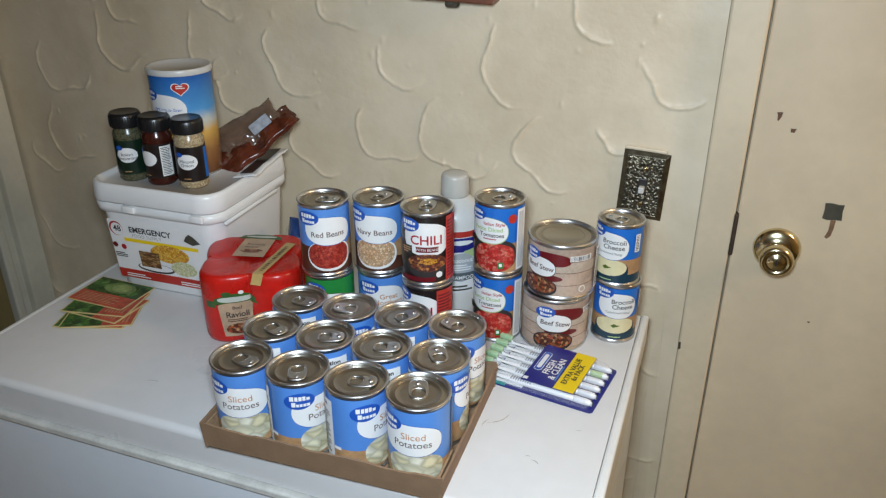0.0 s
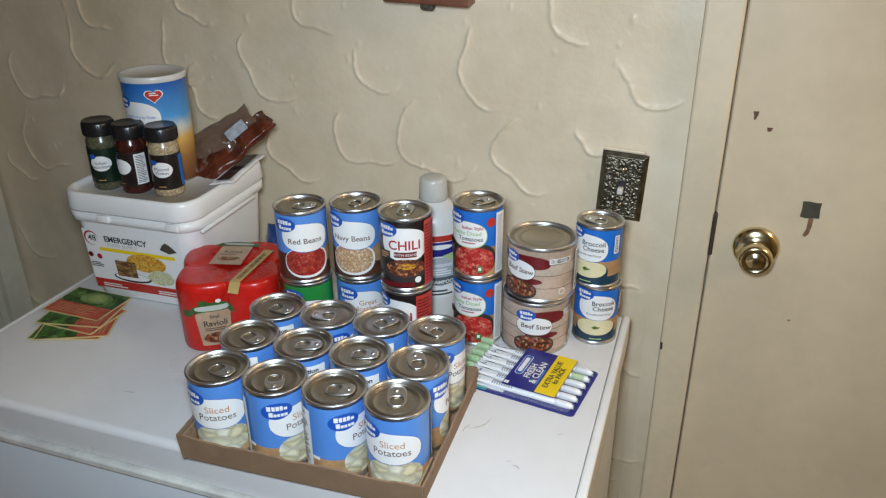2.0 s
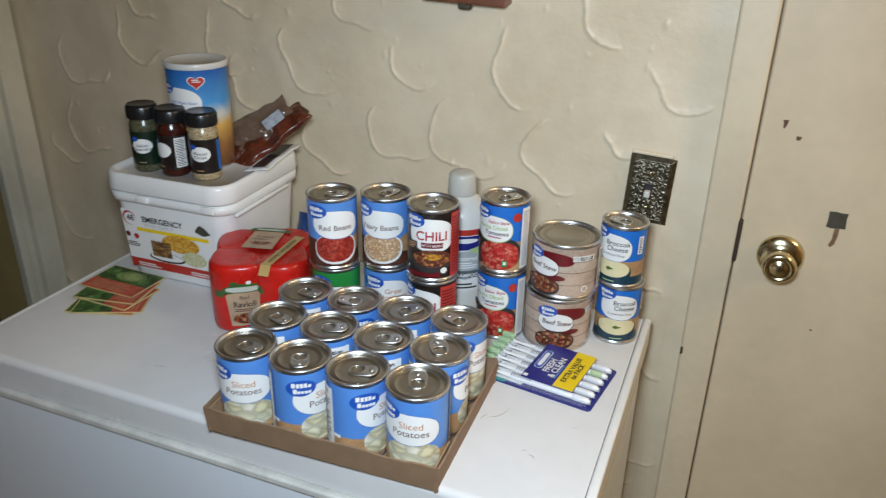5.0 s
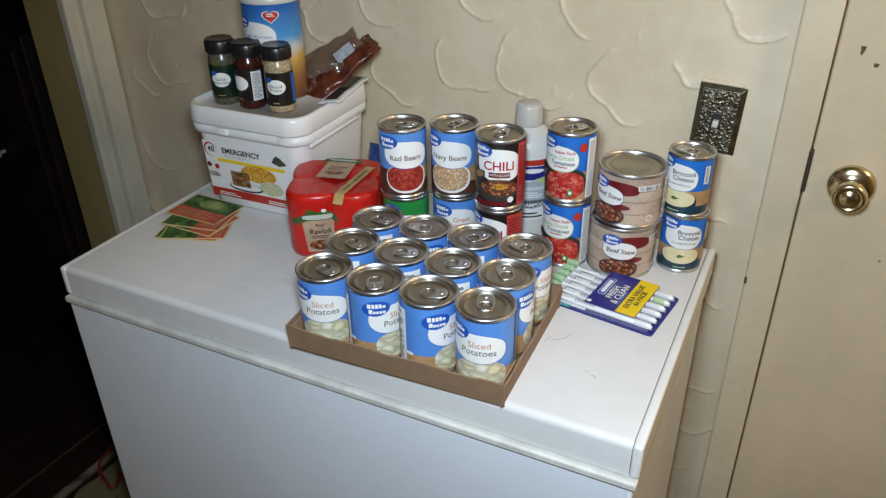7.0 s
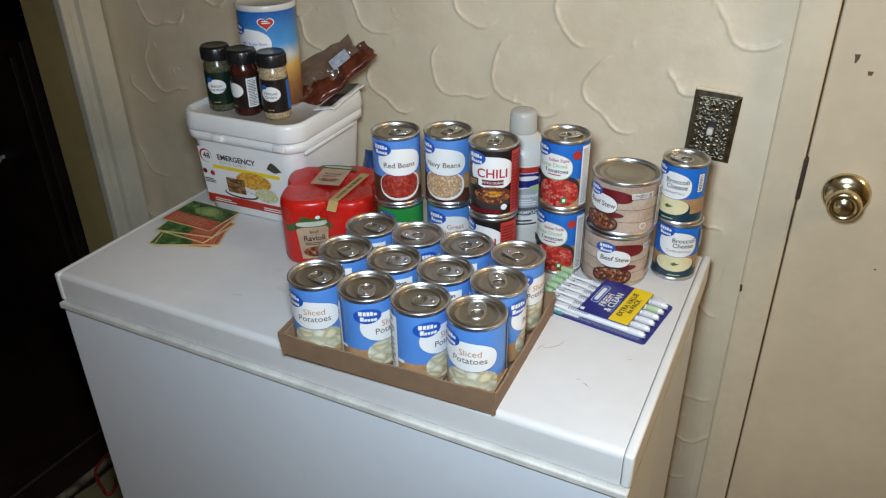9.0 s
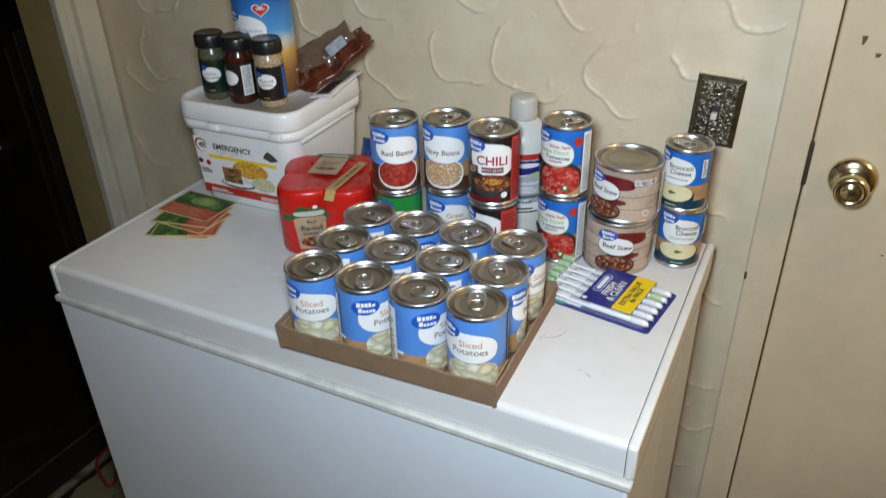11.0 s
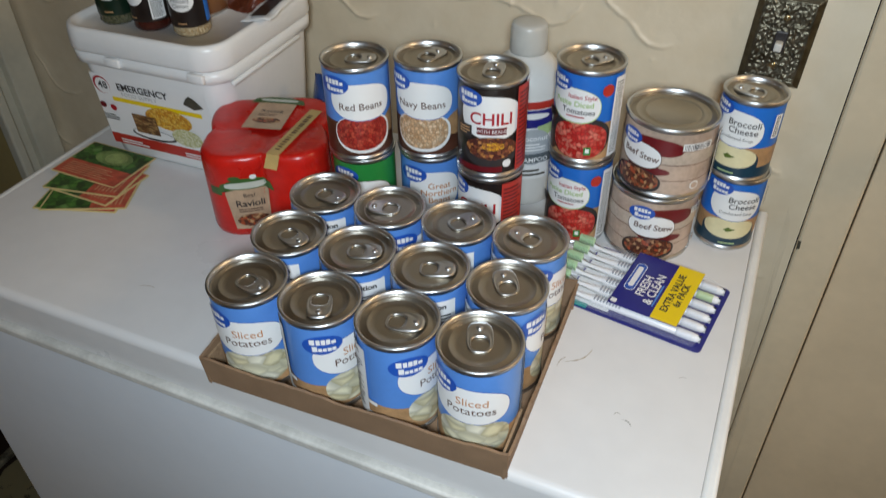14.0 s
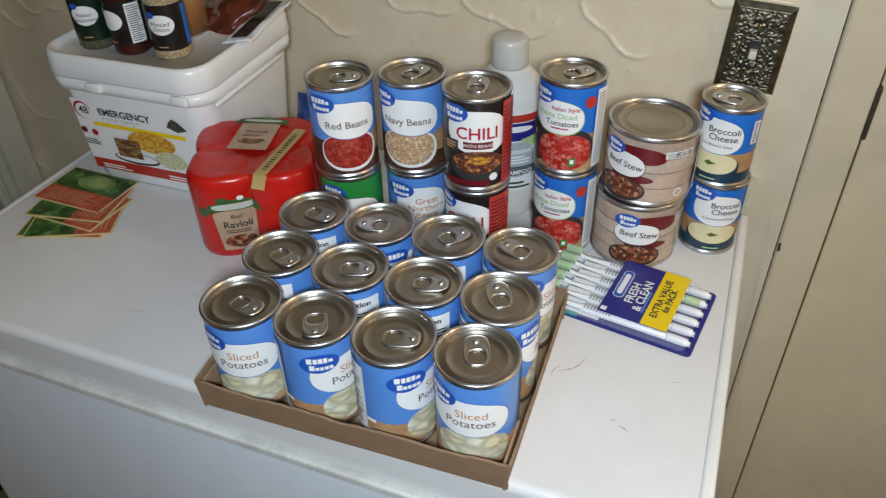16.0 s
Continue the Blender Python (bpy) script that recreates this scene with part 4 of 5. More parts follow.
PANC = food("printed_pancakes", [(0.25, 0.12, 0.05), (0.4, 0.24, 0.1), (0.15, 0.07, 0.03)], 120, flat=4)
PASTA = food("printed_pasta", [(0.75, 0.38, 0.04), (0.8, 0.5, 0.1), (0.6, 0.25, 0.03)], 330, gap=0.72)
for k, (nm, mk) in enumerate([
        ("red_band", P(rect(0.186, 0.017, 0, 0.0165), REDP)), ("ring", P(oval(0.027, 0.027, -0.078, 0.1035), REDI)), ("disc", P(oval(0.0235, 0.0235, -0.0765, 0.1025), WHITE)),
        ("lettering", TXT("48", 0.0155, -0.0755, 0.1035, INK, bold=0.0003)), ("lettering", TXT("EMERGENCY", 0.0145, -0.010, 0.1045, INK, bold=0.0004)), ("lettering", TXT("FOOD SUPPLY", 0.0085, -0.018, 0.094, mat("grey_ink", (0.4, 0.4, 0.4), 0.4), spacing=1.1)),
        ("yellow_band", P(rect(0.146, 0.0065, 0.008, 0.0850), YELLOW)), ("mark", P([(0.056, 0.099), (0.062, 0.108), (0.068, 0.113), (0.076, 0.109), (0.088, 0.098), (0.072, 0.093)], GREY)),
        ("picture", P(oval(0.076, 0.034, 0.022, 0.068), PASTA)), ("plate", P(oval(0.074, 0.018, -0.012, 0.036), INK)), ("plate_face", P(oval(0.068, 0.014, -0.012, 0.0375), WHITE)), ("picture", P(rect(0.040, 0.030, -0.020, 0.052), PANC)), ("picture", P(oval(0.050, 0.028, 0.046, 0.044), food("printed_noodles", [(0.62, 0.62, 0.36), (0.5, 0.5, 0.24), (0.7, 0.7, 0.5)], 420, gap=0.8))),
        ("dot", P(oval(0.010, 0.010, -0.085, 0.073), DRED)), ("dot", P(oval(0.010, 0.010, -0.068, 0.071), REDI)), ("fine_print", BAR(3, 0.026, 0.010, -0.076, 0.055, GREY)), ("fine_print", BAR(2, 0.05, 0.008, -0.05, 0.0165, WHITE)), ("fine_print", BAR(2, 0.05, 0.008, 0.06, 0.0165, WHITE)), ("barcode", BAR(12, 0.018, 0.012, 0.085, 0.034, INK, upright=True))]):
    on_label(nm, mk, k)

ZB = T + 0.191
# ---- spice jars on the bucket ----
def spice(m, content, wrap, text, label, blue=True):
    s = thing("spice_jar", m, label, "spice jar", "spice jars on the bucket")
    r, h = 0.0238, 0.113
    part("glass", lathe([(0, 0), (r - 0.003, 0.0), (r, 0.004), (r - 0.0005, 0.008), (r - 0.0005, 0.072), (r, 0.076), (r - 0.001, 0.082), (r - 0.004, 0.088), (r - 0.004, 0.094)], 40), content, s, "clear jar full of seasoning")
    lb = part("label", lathe([(r + 0.0003, 0.013), (r + 0.0003, 0.070)], 48), wrap, s, "dark paper label")
    pl = bend(r + 0.0003)
    for k, (nm, mk) in enumerate([("blue_panel", P(rect(0.012, 0.050, 0.036, 0.0415), BLUE2 if blue else BLACKL)), ("text_panel", P(rect(0.019, 0.050, 0.062 if blue else 0.032, 0.0415), WHITE)), ("fine_print", BAR(17, 0.016, 0.046, 0.062 if blue else 0.032, 0.0415, GREY, fill=0.4)), ("name_panel", P(oval(0.033, 0.025, 0.0, 0.046), WHITE)), ("logo_oval", P(oval(0.011, 0.008, -0.011, 0.058), LOGO)), ("fine_print", BAR(1, 0.015, 0.003, 0.0, 0.0185, TANL))]):
        part(nm, mk(pl, 0.0003 + 0.0002 * k), None, lb)
    if text:
        part("lettering", words(text, 0.0075, 0.0, 0.044, 0.0018, pl, INK), None, lb)
    cp = part("cap", lathe([(r - 0.006, 0.090), (r + 0.0005, 0.090), (r + 0.001, 0.092), (r + 0.001, 0.109), (r - 0.0015, h), (r - 0.004, h - 0.001), (0, h - 0.0012)], 60), mat("black_plastic", (0.012, 0.012, 0.013), 0.3, 0, 0.3, 80), s, "ribbed black plastic cap")
    rb = bmesh.new()
    for i in range(44):
        t = 2 * math.pi * i / 44
        bmesh.ops.create_cube(rb, size=1, matrix=pose((r + 0.001) * math.cos(t), (r + 0.001) * math.sin(t), 0.1, 0, 0, math.degrees(t)) @ Matrix.Diagonal((0.0010, 0.0014, 0.015, 1)))
    part("ribbing", rb, MATS["black_plastic"], cp, smooth=False)
    return s


HERB = food("dried_herbs", [(0.10, 0.10, 0.05), (0.14, 0.14, 0.08), (0.06, 0.065, 0.035), (0.17, 0.15, 0.10)], 700, 0.25)
CHILP = mat("chili_powder", (0.055, 0.012, 0.008), 0.18, 0, 0.3, 300)
ONION = food("minced_onion", [(0.52, 0.40, 0.24), (0.62, 0.52, 0.34), (0.42, 0.3, 0.16)], 500, 0.25)
spice(pose(-0.616, 0.322, ZB, 0, 0, 24), HERB, mat("dark_green_label", (0.007, 0.022, 0.012), 0.3, 0, 0.2, 50), "Italian\nSeasoning", "glass jar of green herbs with black cap on a bucket")
spice(pose(-0.559, 0.320, ZB, 0, 0, -12), CHILP, BLACKL, "", "glass jar of dark red powder with black cap on a bucket", blue=False)
spice(pose(-0.500, 0.322, ZB, 0, 0, 18), ONION, BLACKL, "Minced\nOnion", "glass jar of minced onion with black cap on a bucket")

# ---- oat canister ----
oc = thing("oat_canister", pose(-0.549, 0.389, ZB, 0, 0, 20), "blue and tan cardboard canister of oats with white lid", "canister")
orr = 0.0495
part("body", lathe([(0, 0), (orr, 0), (orr + 0.001, 0.002), (orr, 0.004), (orr, 0.172)], 56), TIN, oc)
ob_l = part("label", lathe([(orr + 0.0005, 0.004), (orr + 0.0005, 0.172)], 64), grad("canister_print", [(0.0, (0.10, 0.035, 0.015)), (0.045, (0.30, 0.14, 0.05)), (0.075, (0.66, 0.40, 0.10)), (0.092, (0.55, 0.58, 0.55)), (0.115, (0.07, 0.30, 0.62)), (0.172, (0.006, 0.09, 0.36))]), oc, "printed paper label")
opl = bend(orr + 0.0005)
SKY = mat("label_pale_blue", (0.25, 0.50, 0.80), 0.35, 0, 0.3, 12)
OATS = food("printed_oats", [(0.55, 0.36, 0.18), (0.65, 0.46, 0.24), (0.42, 0.25, 0.11)], 260)
heart = []
for i in range(40):
    t = 2 * math.pi * i / 40
    heart.append((0.0125 * math.sin(t) ** 3 + 0.012, 0.0105 * (0.8125 * math.cos(t) - 0.3125 * math.cos(2 * t) - 0.125 * math.cos(3 * t) - 0.0625 * math.cos(4 * t)) + 0.150))
for k, (nm, mk) in enumerate([("picture", P(oval(0.08, 0.055, -0.005, 0.034), OATS)),
        ("name_panel", P(swoosh(0.076, 0.046, -0.020, 0.117), WHITE)), *logo(-0.046, 0.138, 1.0), ("heart_edge", P([((x - 0.012) * 1.14 + 0.012, (y - 0.150) * 1.14 + 0.150) for x, y in heart], WHITE)), ("heart", P(heart, REDP)), ("fine_print", BAR(2, 0.014, 0.006, 0.0125, 0.1525, WHITE)), ("lettering", TXT("100% Whole Grain", 0.0064, -0.014, 0.116, LOGO))]):
    part(nm, mk(opl, 0.0003 + 0.0002 * k), None, ob_l)
part("lid", lathe([(orr - 0.002, 0.169), (orr + 0.002, 0.169), (orr + 0.0026, 0.170), (orr + 0.0026, 0.1775), (orr + 0.0015, 0.179), (orr - 0.002, 0.1785), (orr - 0.004, 0.1768), (0, 0.1765)], 56), mat("milky_lid", (0.60, 0.60, 0.58), 0.35, 0, 0.06, 15), oc, "off-white plastic lid")


# ---- pouches ----
def pouch(name, m, w, l, th, material, label, category="pouch", seed=1, crumple=0.006, curl=0.0, group="", taper=0.0, ragged=0.0):
    """A crumpled sealed bag: two skins that meet at crimped edges."""
    n, k = 26, 34
    verts, faces = [], []
    for side in (1, -1):
        for j in range(k + 1):
            for i in range(n + 1):
                u, v = i / n - 0.5, j / k - 0.5
                e = max(0.0, min((0.5 - abs(u)) / 0.12, (0.5 - abs(v)) / 0.14, 1.0))
                x, y = u * w * (1 - taper * (v + 0.5) ** 2), v * l
                x += ragged * noise.noise(Vector((x * 30, y * 30, seed + 0.5)))
                y += 2 * ragged * noise.noise(Vector((x * 55, 2.0, seed + 0.7))) * abs(v)
                a = noise.noise(Vector((x * 45, y * 45, seed * 7.3))) + 0.6 * abs(noise.noise(Vector((x * 110, y * 110, seed * 3.1))))
                z = side * (0.0004 + th / 2 * e ** 0.6) + crumple * a + curl * (v * 2) ** 2
                verts.append((x + 0.15 * crumple * a, y, z))
    for s in (0, 1):
        o = s * (n + 1) * (k + 1)
        for j in range(k):
            for i in range(n):
                a = o + j * (n + 1) + i
                q = (a, a + 1, a + n + 2, a + n + 1)
                faces.append(q if s == 0 else q[::-1])
    o = (n + 1) * (k + 1)
    edge = list(range(n + 1)) + [(j + 1) * (n + 1) + n for j in range(k)] + [k * (n + 1) + i for i in range(n - 1, -1, -1)] + [j * (n + 1) for j in range(k - 1, 0, -1)]
    for a, b in zip(edge, edge[1:] + edge[:1]):
        faces.append((b, a, a + o, b + o))
    return solid(name, raw(name, verts, faces, material, True), material, m, label, category, group)


BRPL = mat("brown_glossy_film", (0.13, 0.055, 0.035), 0.14, 0, 0.6, 30)
BRP2 = mat("reddish_glossy_film", (0.13, 0.03, 0.014), 0.16, 0, 0.6, 40)
CLEARB = mat("smoky_clear_film", (0.19, 0.12, 0.085), 0.10, 0, 0.4, 25, alpha=0.72)


def leaning(x, y, z, rise, lean):
    """Frame of a bag that lies along the wall, its long side rising to the right, its face leaning back."""
    long = Vector((0.849 * math.cos(radians(rise)), 0.529 * math.cos(radians(rise)), math.sin(radians(rise))))
    back = Vector((0.507, -0.814, 0.284)) * math.cos(radians(lean)) + Vector((0, 0, 1)) * math.sin(radians(lean))
    nrm = (back - long * back.dot(long)).normalized()
    wide = long.cross(nrm)
    return Matrix(((wide.x, long.x, nrm.x, x), (wide.y, long.y, nrm.y, y), (wide.z, long.z, nrm.z, z), (0, 0, 0, 1)))


pouch("snack_pouch", leaning(-0.449, 0.440, ZB + 0.040, 32, 50), 0.062, 0.165, 0.014, BRP2, "crumpled reddish brown glossy plastic pouch on a bucket lid", seed=2, crumple=0.008, group="pouches", taper=0.75, ragged=0.008)
p1 = pouch("snack_pouch", leaning(-0.466, 0.446, ZB + 0.060, 30, 28), 0.068, 0.120, 0.008, CLEARB, "crumpled smoky clear plastic pouch on a bucket lid", seed=5, crumple=0.006, group="pouches", taper=0.2, ragged=0.007)
pouch("snack_pouch", leaning(-0.452, 0.452, ZB + 0.052, 33, 35), 0.060, 0.140, 0.010, BRPL, "crumpled dark brown glossy plastic pouch under a clear one", seed=9, crumple=0.007, group="pouches", taper=0.6, ragged=0.008)
pk = pouch("flat_packet", pose(-0.436, 0.424, ZB + 0.0105, 3, -8, 4), 0.044, 0.130, 0.005, PLASTW, "flat white and black packet under brown pouches", "packet", seed=14, crumple=0.003)
part("dark_stripe", patch(rect(0.024, 0.115, 0.004, -0.004), 0.0062, lambda u, v, w: (u, v, w), BLACKL), BLACKL, pk, "black printed stripe")
part("sticker", patch(rounded(0.020, 0.038, 0.002), 0.0005, lambda u, v, w: (u, v, w), mat("sticker_grey", (0.42, 0.46, 0.52), 0.3, 0, 0.4, 90)), mat("sticker_grey", (0.45, 0.48, 0.52), 0.3), p1, "small pale printed sticker", m=pose(0.006, 0.022, 0.0095, 0, 0, 6))
pouch("blue_pouch", pose(-0.325, 0.385, T + 0.060, 72, 6, 14), 0.10, 0.12, 0.035, mat("blue_glossy_film", (0.02, 0.06, 0.2), 0.22, 0, 0.4, 30), "blue and white plastic pouch behind a red multipack", seed=8, crumple=0.006)

# ---- red multipack of four cans ----
PKM = pose(-0.365, 0.258, T, 0, 0, 24)
rp = thing("can_multipack", PKM, "four cans shrink-wrapped in glossy red printed film", "multipack")
REDF = mat("red_shrink_film", (0.64, 0.016, 0.010), 0.27, 0, 0.3, 14, 0.2, 90)
LOBE, LR = 0.0380, 0.0380


def pack_radius(t):
    """Film round four cans: halfway between the cans' own outline and the taut hull."""
    c, s2 = abs(math.cos(t)), abs(math.sin(t))
    along = LOBE * (c + s2)
    across = LOBE * (c - s2)
    own = along + math.sqrt(max(0.0, LR * LR - across * across))
    taut = min(own if along > 0 and min(c, s2) * own > LOBE else 9.0, (LOBE + LR) / max(c, s2))
    return 0.28 * own + 0.72 * taut


PACK_RING = [(pack_radius(2 * math.pi * i / 192) * math.cos(2 * math.pi * i / 192), pack_radius(2 * math.pi * i / 192) * math.sin(2 * math.pi * i / 192)) for i in range(192)]


def wrap_pack(start):
    """Lay a flat print on the film's side: u runs along the outline from the angle start (degrees)."""
    def place(u, v, w):
        i, left = start / 360 * 192, u
        k = int(i)
        while True:
            x0, y0 = PACK_RING[k % 192]
            x1, y1 = PACK_RING[(k + 1 if u >= 0 else k - 1) % 192]
            d = math.hypot(x1 - x0, y1 - y0)
            if abs(left) <= d or d == 0:
                f = abs(left) / d
                tx, ty = (x1 - x0) / d, (y1 - y0) / d
                if u < 0:
                    tx, ty = -tx, -ty
                return (x0 + (x1 - x0) * f + ty * w, y0 + (y1 - y0) * f - tx * w, v)
            left = left - d if u >= 0 else left + d
            k = k + 1 if u >= 0 else k - 1
    return place


def pack_mesh():
    bm = bmesh.new()
    rings = []
    for s, z, dn in ((0.90, 0.0, 0), (0.985, 0.004, 0), (1.0, 0.010, 0), (1.0, 0.055, 0), (1.0, 0.100, 0), (0.985, 0.1085, 0), (0.95, 0.1128, 0), (0.90, 0.1136, 0.3), (0.78, 0.1132, 1), (0.55, 0.1128, 1), (0.3, 0.112, 1), (0.12, 0.111, 1)):
        ring = []
        for x, y in PACK_RING:
            x, y = x * s, y * s
            dz = -0.003 * dn * math.exp(-(min(abs(x), abs(y)) / 0.009) ** 2) + 0.0012 * noise.noise(Vector((x * 60, y * 60, z * 60)))
            ring.append(bm.verts.new((x, y, max(0, z + (dz if z > 0.05 else 0)))))
        rings.append(ring)
    bm.faces.new(rings[0][::-1])
    bm.faces.new(rings[-1])
    for a, b in zip(rings, rings[1:]):
        for i in range(len(a)):
            j = (i + 1) % len(a)
            bm.faces.new((a[i], a[j], b[j], b[i]))
    return bm


part("film", pack_mesh(), REDF, rp)
SEPIA = mat("label_sepia", (0.56, 0.38, 0.25), 0.35, 0, 0.3, 40)
OLIVE = mat("label_olive_green", (0.05, 0.13, 0.03), 0.3, 0, 0.3, 50)
GOLD = mat("gold_band", (0.52, 0.36, 0.14), 0.3, 0, 0.15, 40)
fp = wrap_pack(255)
lv = part("front_label", patch([(-0.028, 0.058), (-0.018, 0.066), (0.018, 0.066), (0.028, 0.058), (0.022, 0.006), (-0.022, 0.006)], 0.0004, fp, SEPIA), SEPIA, rp, "cream and green pasta label", m=pose(0, 0, 0.008))
for nm, o, mm, k in (("green_banner", [(-0.036, 0.058), (-0.032, 0.070), (-0.012, 0.078), (0.012, 0.078), (0.032, 0.070), (0.036, 0.058), (0.018, 0.063), (-0.018, 0.063)], OLIVE, 1), ("banner_tail", rect(0.016, 0.011, -0.040, 0.060), OLIVE, 0), ("picture", oval(0.038, 0.018, 0, 0.019), STEW, 2), ("small_mark", oval(0.014, 0.007, -0.014, 0.0785), OLIVE, 2), ("pale_mark", oval(0.008, 0.006, 0.008, 0.0795), WHITE, 2)):
    part(nm, patch(o, 0.0004 + 0.0004 * k, fp, mm), mm, lv)
part("banner_bar", patch(oval(0.054, 0.0085, 0, 0.0688, power=3), 0.0014, fp, mat("label_pale_grey", (0.55, 0.58, 0.52), 0.35)), None, lv)
part("lettering", words("Beef", 0.0080, 0, 0.0545, 0.0014, fp, INK), None, lv)
part("lettering", words("Ravioli", 0.0130, 0, 0.043, 0.0014, fp, INK, bold=0.0002), None, lv)
part("fine_print", bars(2, 0.030, 0.006, 0, 0.0335, 0.0014, fp, INKB, seed=6), INKB, lv)
up = lambda u, v, w: (u, v, w)
tl = part("top_label", patch(rect(0.050, 0.070, 0, -0.004), 0, up, SEPIA), SEPIA, rp, "cream and green pasta label", m=pose(0.001, 0.029, 0.1150, 0, 0, -12))
part("green_banner", patch([(-0.036, 0.024), (-0.031, 0.036), (-0.012, 0.041), (0.012, 0.041), (0.031, 0.036), (0.036, 0.024), (0.016, 0.026), (-0.016, 0.026)], 0.0004, up, OLIVE), OLIVE, tl)
part("banner_bar", patch(oval(0.050, 0.0065, 0, 0.0325, power=3), 0.0007, up, MATS["label_pale_grey"]), None, tl)
part("fine_print", bars(2, 0.030, 0.006, 0, -0.006, 0.0007, up, INKB, seed=7), INKB, tl)
part("picture", patch(oval(0.036, 0.014, 0, -0.019), 0.0004, up, STEW), STEW, tl)
part("lettering", words("Ravioli", 0.011, 0, 0.004, 0.0006, up, INK), None, tl)
gb = part("gold_band", patch(rect(0.016, 0.112, 0, 0), 0, up, GOLD), GOLD, rp, "gold printed band", m=pose(0.036, -0.020, 0.1154, 0, 0, -22))
part("fine_print", bars(16, 0.09, 0.006, 0, 0, 0.0004, lambda u, v, w: (-v, u, w), DBROWN, seed=3, upright=True), DBROWN, gb)
part("band_end", patch(rect(0.017, 0.017, 0, 0), 0, up, GOLD), GOLD, gb, m=pose(0.001, -0.0615, -0.0066, 52, 0, 0))

# ---- shampoo bottle ----
sb = thing("shampoo_bottle", pose(-0.080, 0.400, T, 0, 0, 30), "translucent white shampoo bottle with printed label", "bottle")
MILK = mat("milky_plastic", (0.78, 0.77, 0.73), 0.28, 0, 0.06, 20, trans=0.15)
part("body", lathe([(0, 0.001), (0.041, 0), (0.045, 0.004), (0.0465, 0.02), (0.0465, 0.148), (0.0450, 0.162), (0.0400, 0.176), (0.0320, 0.186), (0.0245, 0.192), (0.0215, 0.196), (0, 0.196)], 48), MILK, sb)
part("cap", lathe([(0.0205, 0.1955), (0.0222, 0.196), (0.0226, 0.199), (0.0214, 0.225), (0.0204, 0.2290), (0.0180, 0.2308), (0.009, 0.2314), (0, 0.2315)], 44), mat("frosted_cap", (0.70, 0.69, 0.64), 0.3, 0, 0.05, 20, trans=0.35), sb, "frosted plastic cap")
sp_ = bend(0.0466)
sl = part("label", patch(rect(0.058, 0.108, 0, 0.074), 0.0005, sp_, WHITE), WHITE, sb, "printed shampoo label", m=pose(0, 0, 0.024))
for k, (nm, mk) in enumerate([("red_strip", P(rect(0.058, 0.010, 0, 0.122), REDP)), ("navy_block", P(rect(0.056, 0.024, 0, 0.104), NAVYL)), ("brand_bar", P(oval(0.038, 0.008, 0, 0.108), WHITE)), ("leaf", P([(0.004, 0.094), (0.026, 0.098), (0.029, 0.088), (0.016, 0.080), (0.006, 0.084)], GREENI)), ("grey_disc", P(oval(0.048, 0.050, 0, 0.066), mat("grey_print", (0.42, 0.45, 0.47), 0.35))), ("dark_strip", P(rect(0.058, 0.013, 0, 0.050), mat("dark_grey_print", (0.10, 0.12, 0.13), 0.35))), ("lettering", TXT("coconut", 0.010, 0.002, 0.078, WHITE, bold=0.0002)), ("fine_print", BAR(3, 0.036, 0.012, 0, 0.066, WHITE)), ("lettering", TXT("SHAMPOO", 0.0085, 0.0, 0.048, WHITE, bold=0.0002)), ("fine_print", BAR(2, 0.04, 0.012, 0, 0.030, GREY))]):
    part(nm, mk(sp_, 0.0008 + 0.0002 * k), None, sl)

# ---- seed packets ----
def packet(x, y, turn, k, w=0.082, l=0.114):
    p = thing("seed_packet", pose(x, y, T + 0.0012 + 0.0014 * k, 0, 0.6, turn), "paper seed packet with green and orange-red print in a fanned pile", "seed packet", "seed packets")
    part("paper", prism(rounded(w, l, 0.0015, 2), -0.0006, 0.0006), mat("packet_paper", (0.66, 0.52, 0.24), 0.5, 0, 0.1, 60), p, smooth=False)
    part("picture", patch(rect(w - 0.004, l * 0.55, 0, l * 0.205), 0.0009, up, LEAVES), LEAVES, p, "green plant picture")
    part("red_field", patch(rect(w - 0.004, l * 0.41, 0, -l * 0.275), 0.0009, up, mat("packet_orange_red", (0.58, 0.10, 0.055), 0.45, 0, 0.45, 70)), None, p, "orange-red printed field")
    part("fine_print", bars(6, w * 0.8, l * 0.30, 0, -l * 0.28, 0.0012, up, mat("packet_pale_print", (0.62, 0.30, 0.16), 0.5, 0, 0.3, 90), seed=k + 3, fill=0.4), None, p)
    for q in range(5):
        a = radians(30 * q - 60)
        leaf = [(0.003 * math.cos(a) + 0.030 * t * math.sin(a) + s * 0.0045 * math.sin(math.pi * t) * math.cos(a), l * 0.03 + 0.034 * t * math.cos(a) - s * 0.0045 * math.sin(math.pi * t) * math.sin(a)) for s, ts in ((1, (0, 0.25, 0.5, 0.75)), (-1, (1, 0.75, 0.5, 0.25))) for t in ts]
        if k < 4:
            part("leaf", patch(leaf, 0.0012 + 0.0001 * q, up, mat("leaf_print", (0.13, 0.30, 0.07), 0.45, 0, 0.5, 90)), None, p)
    if k == 4:
        part("cabbage", patch(oval(0.062, 0.034, 0.004, l * 0.20), 0.0012, up, mat("cabbage_green", (0.20, 0.32, 0.10), 0.45, 0, 0.5, 50)), None, p, "pale green cabbage picture")
        part("cabbage_heart", patch(oval(0.036, 0.026, 0.008, l * 0.20), 0.0014, up, mat("cabbage_pale", (0.34, 0.46, 0.16), 0.45, 0, 0.5, 60)), None, p)
    return p


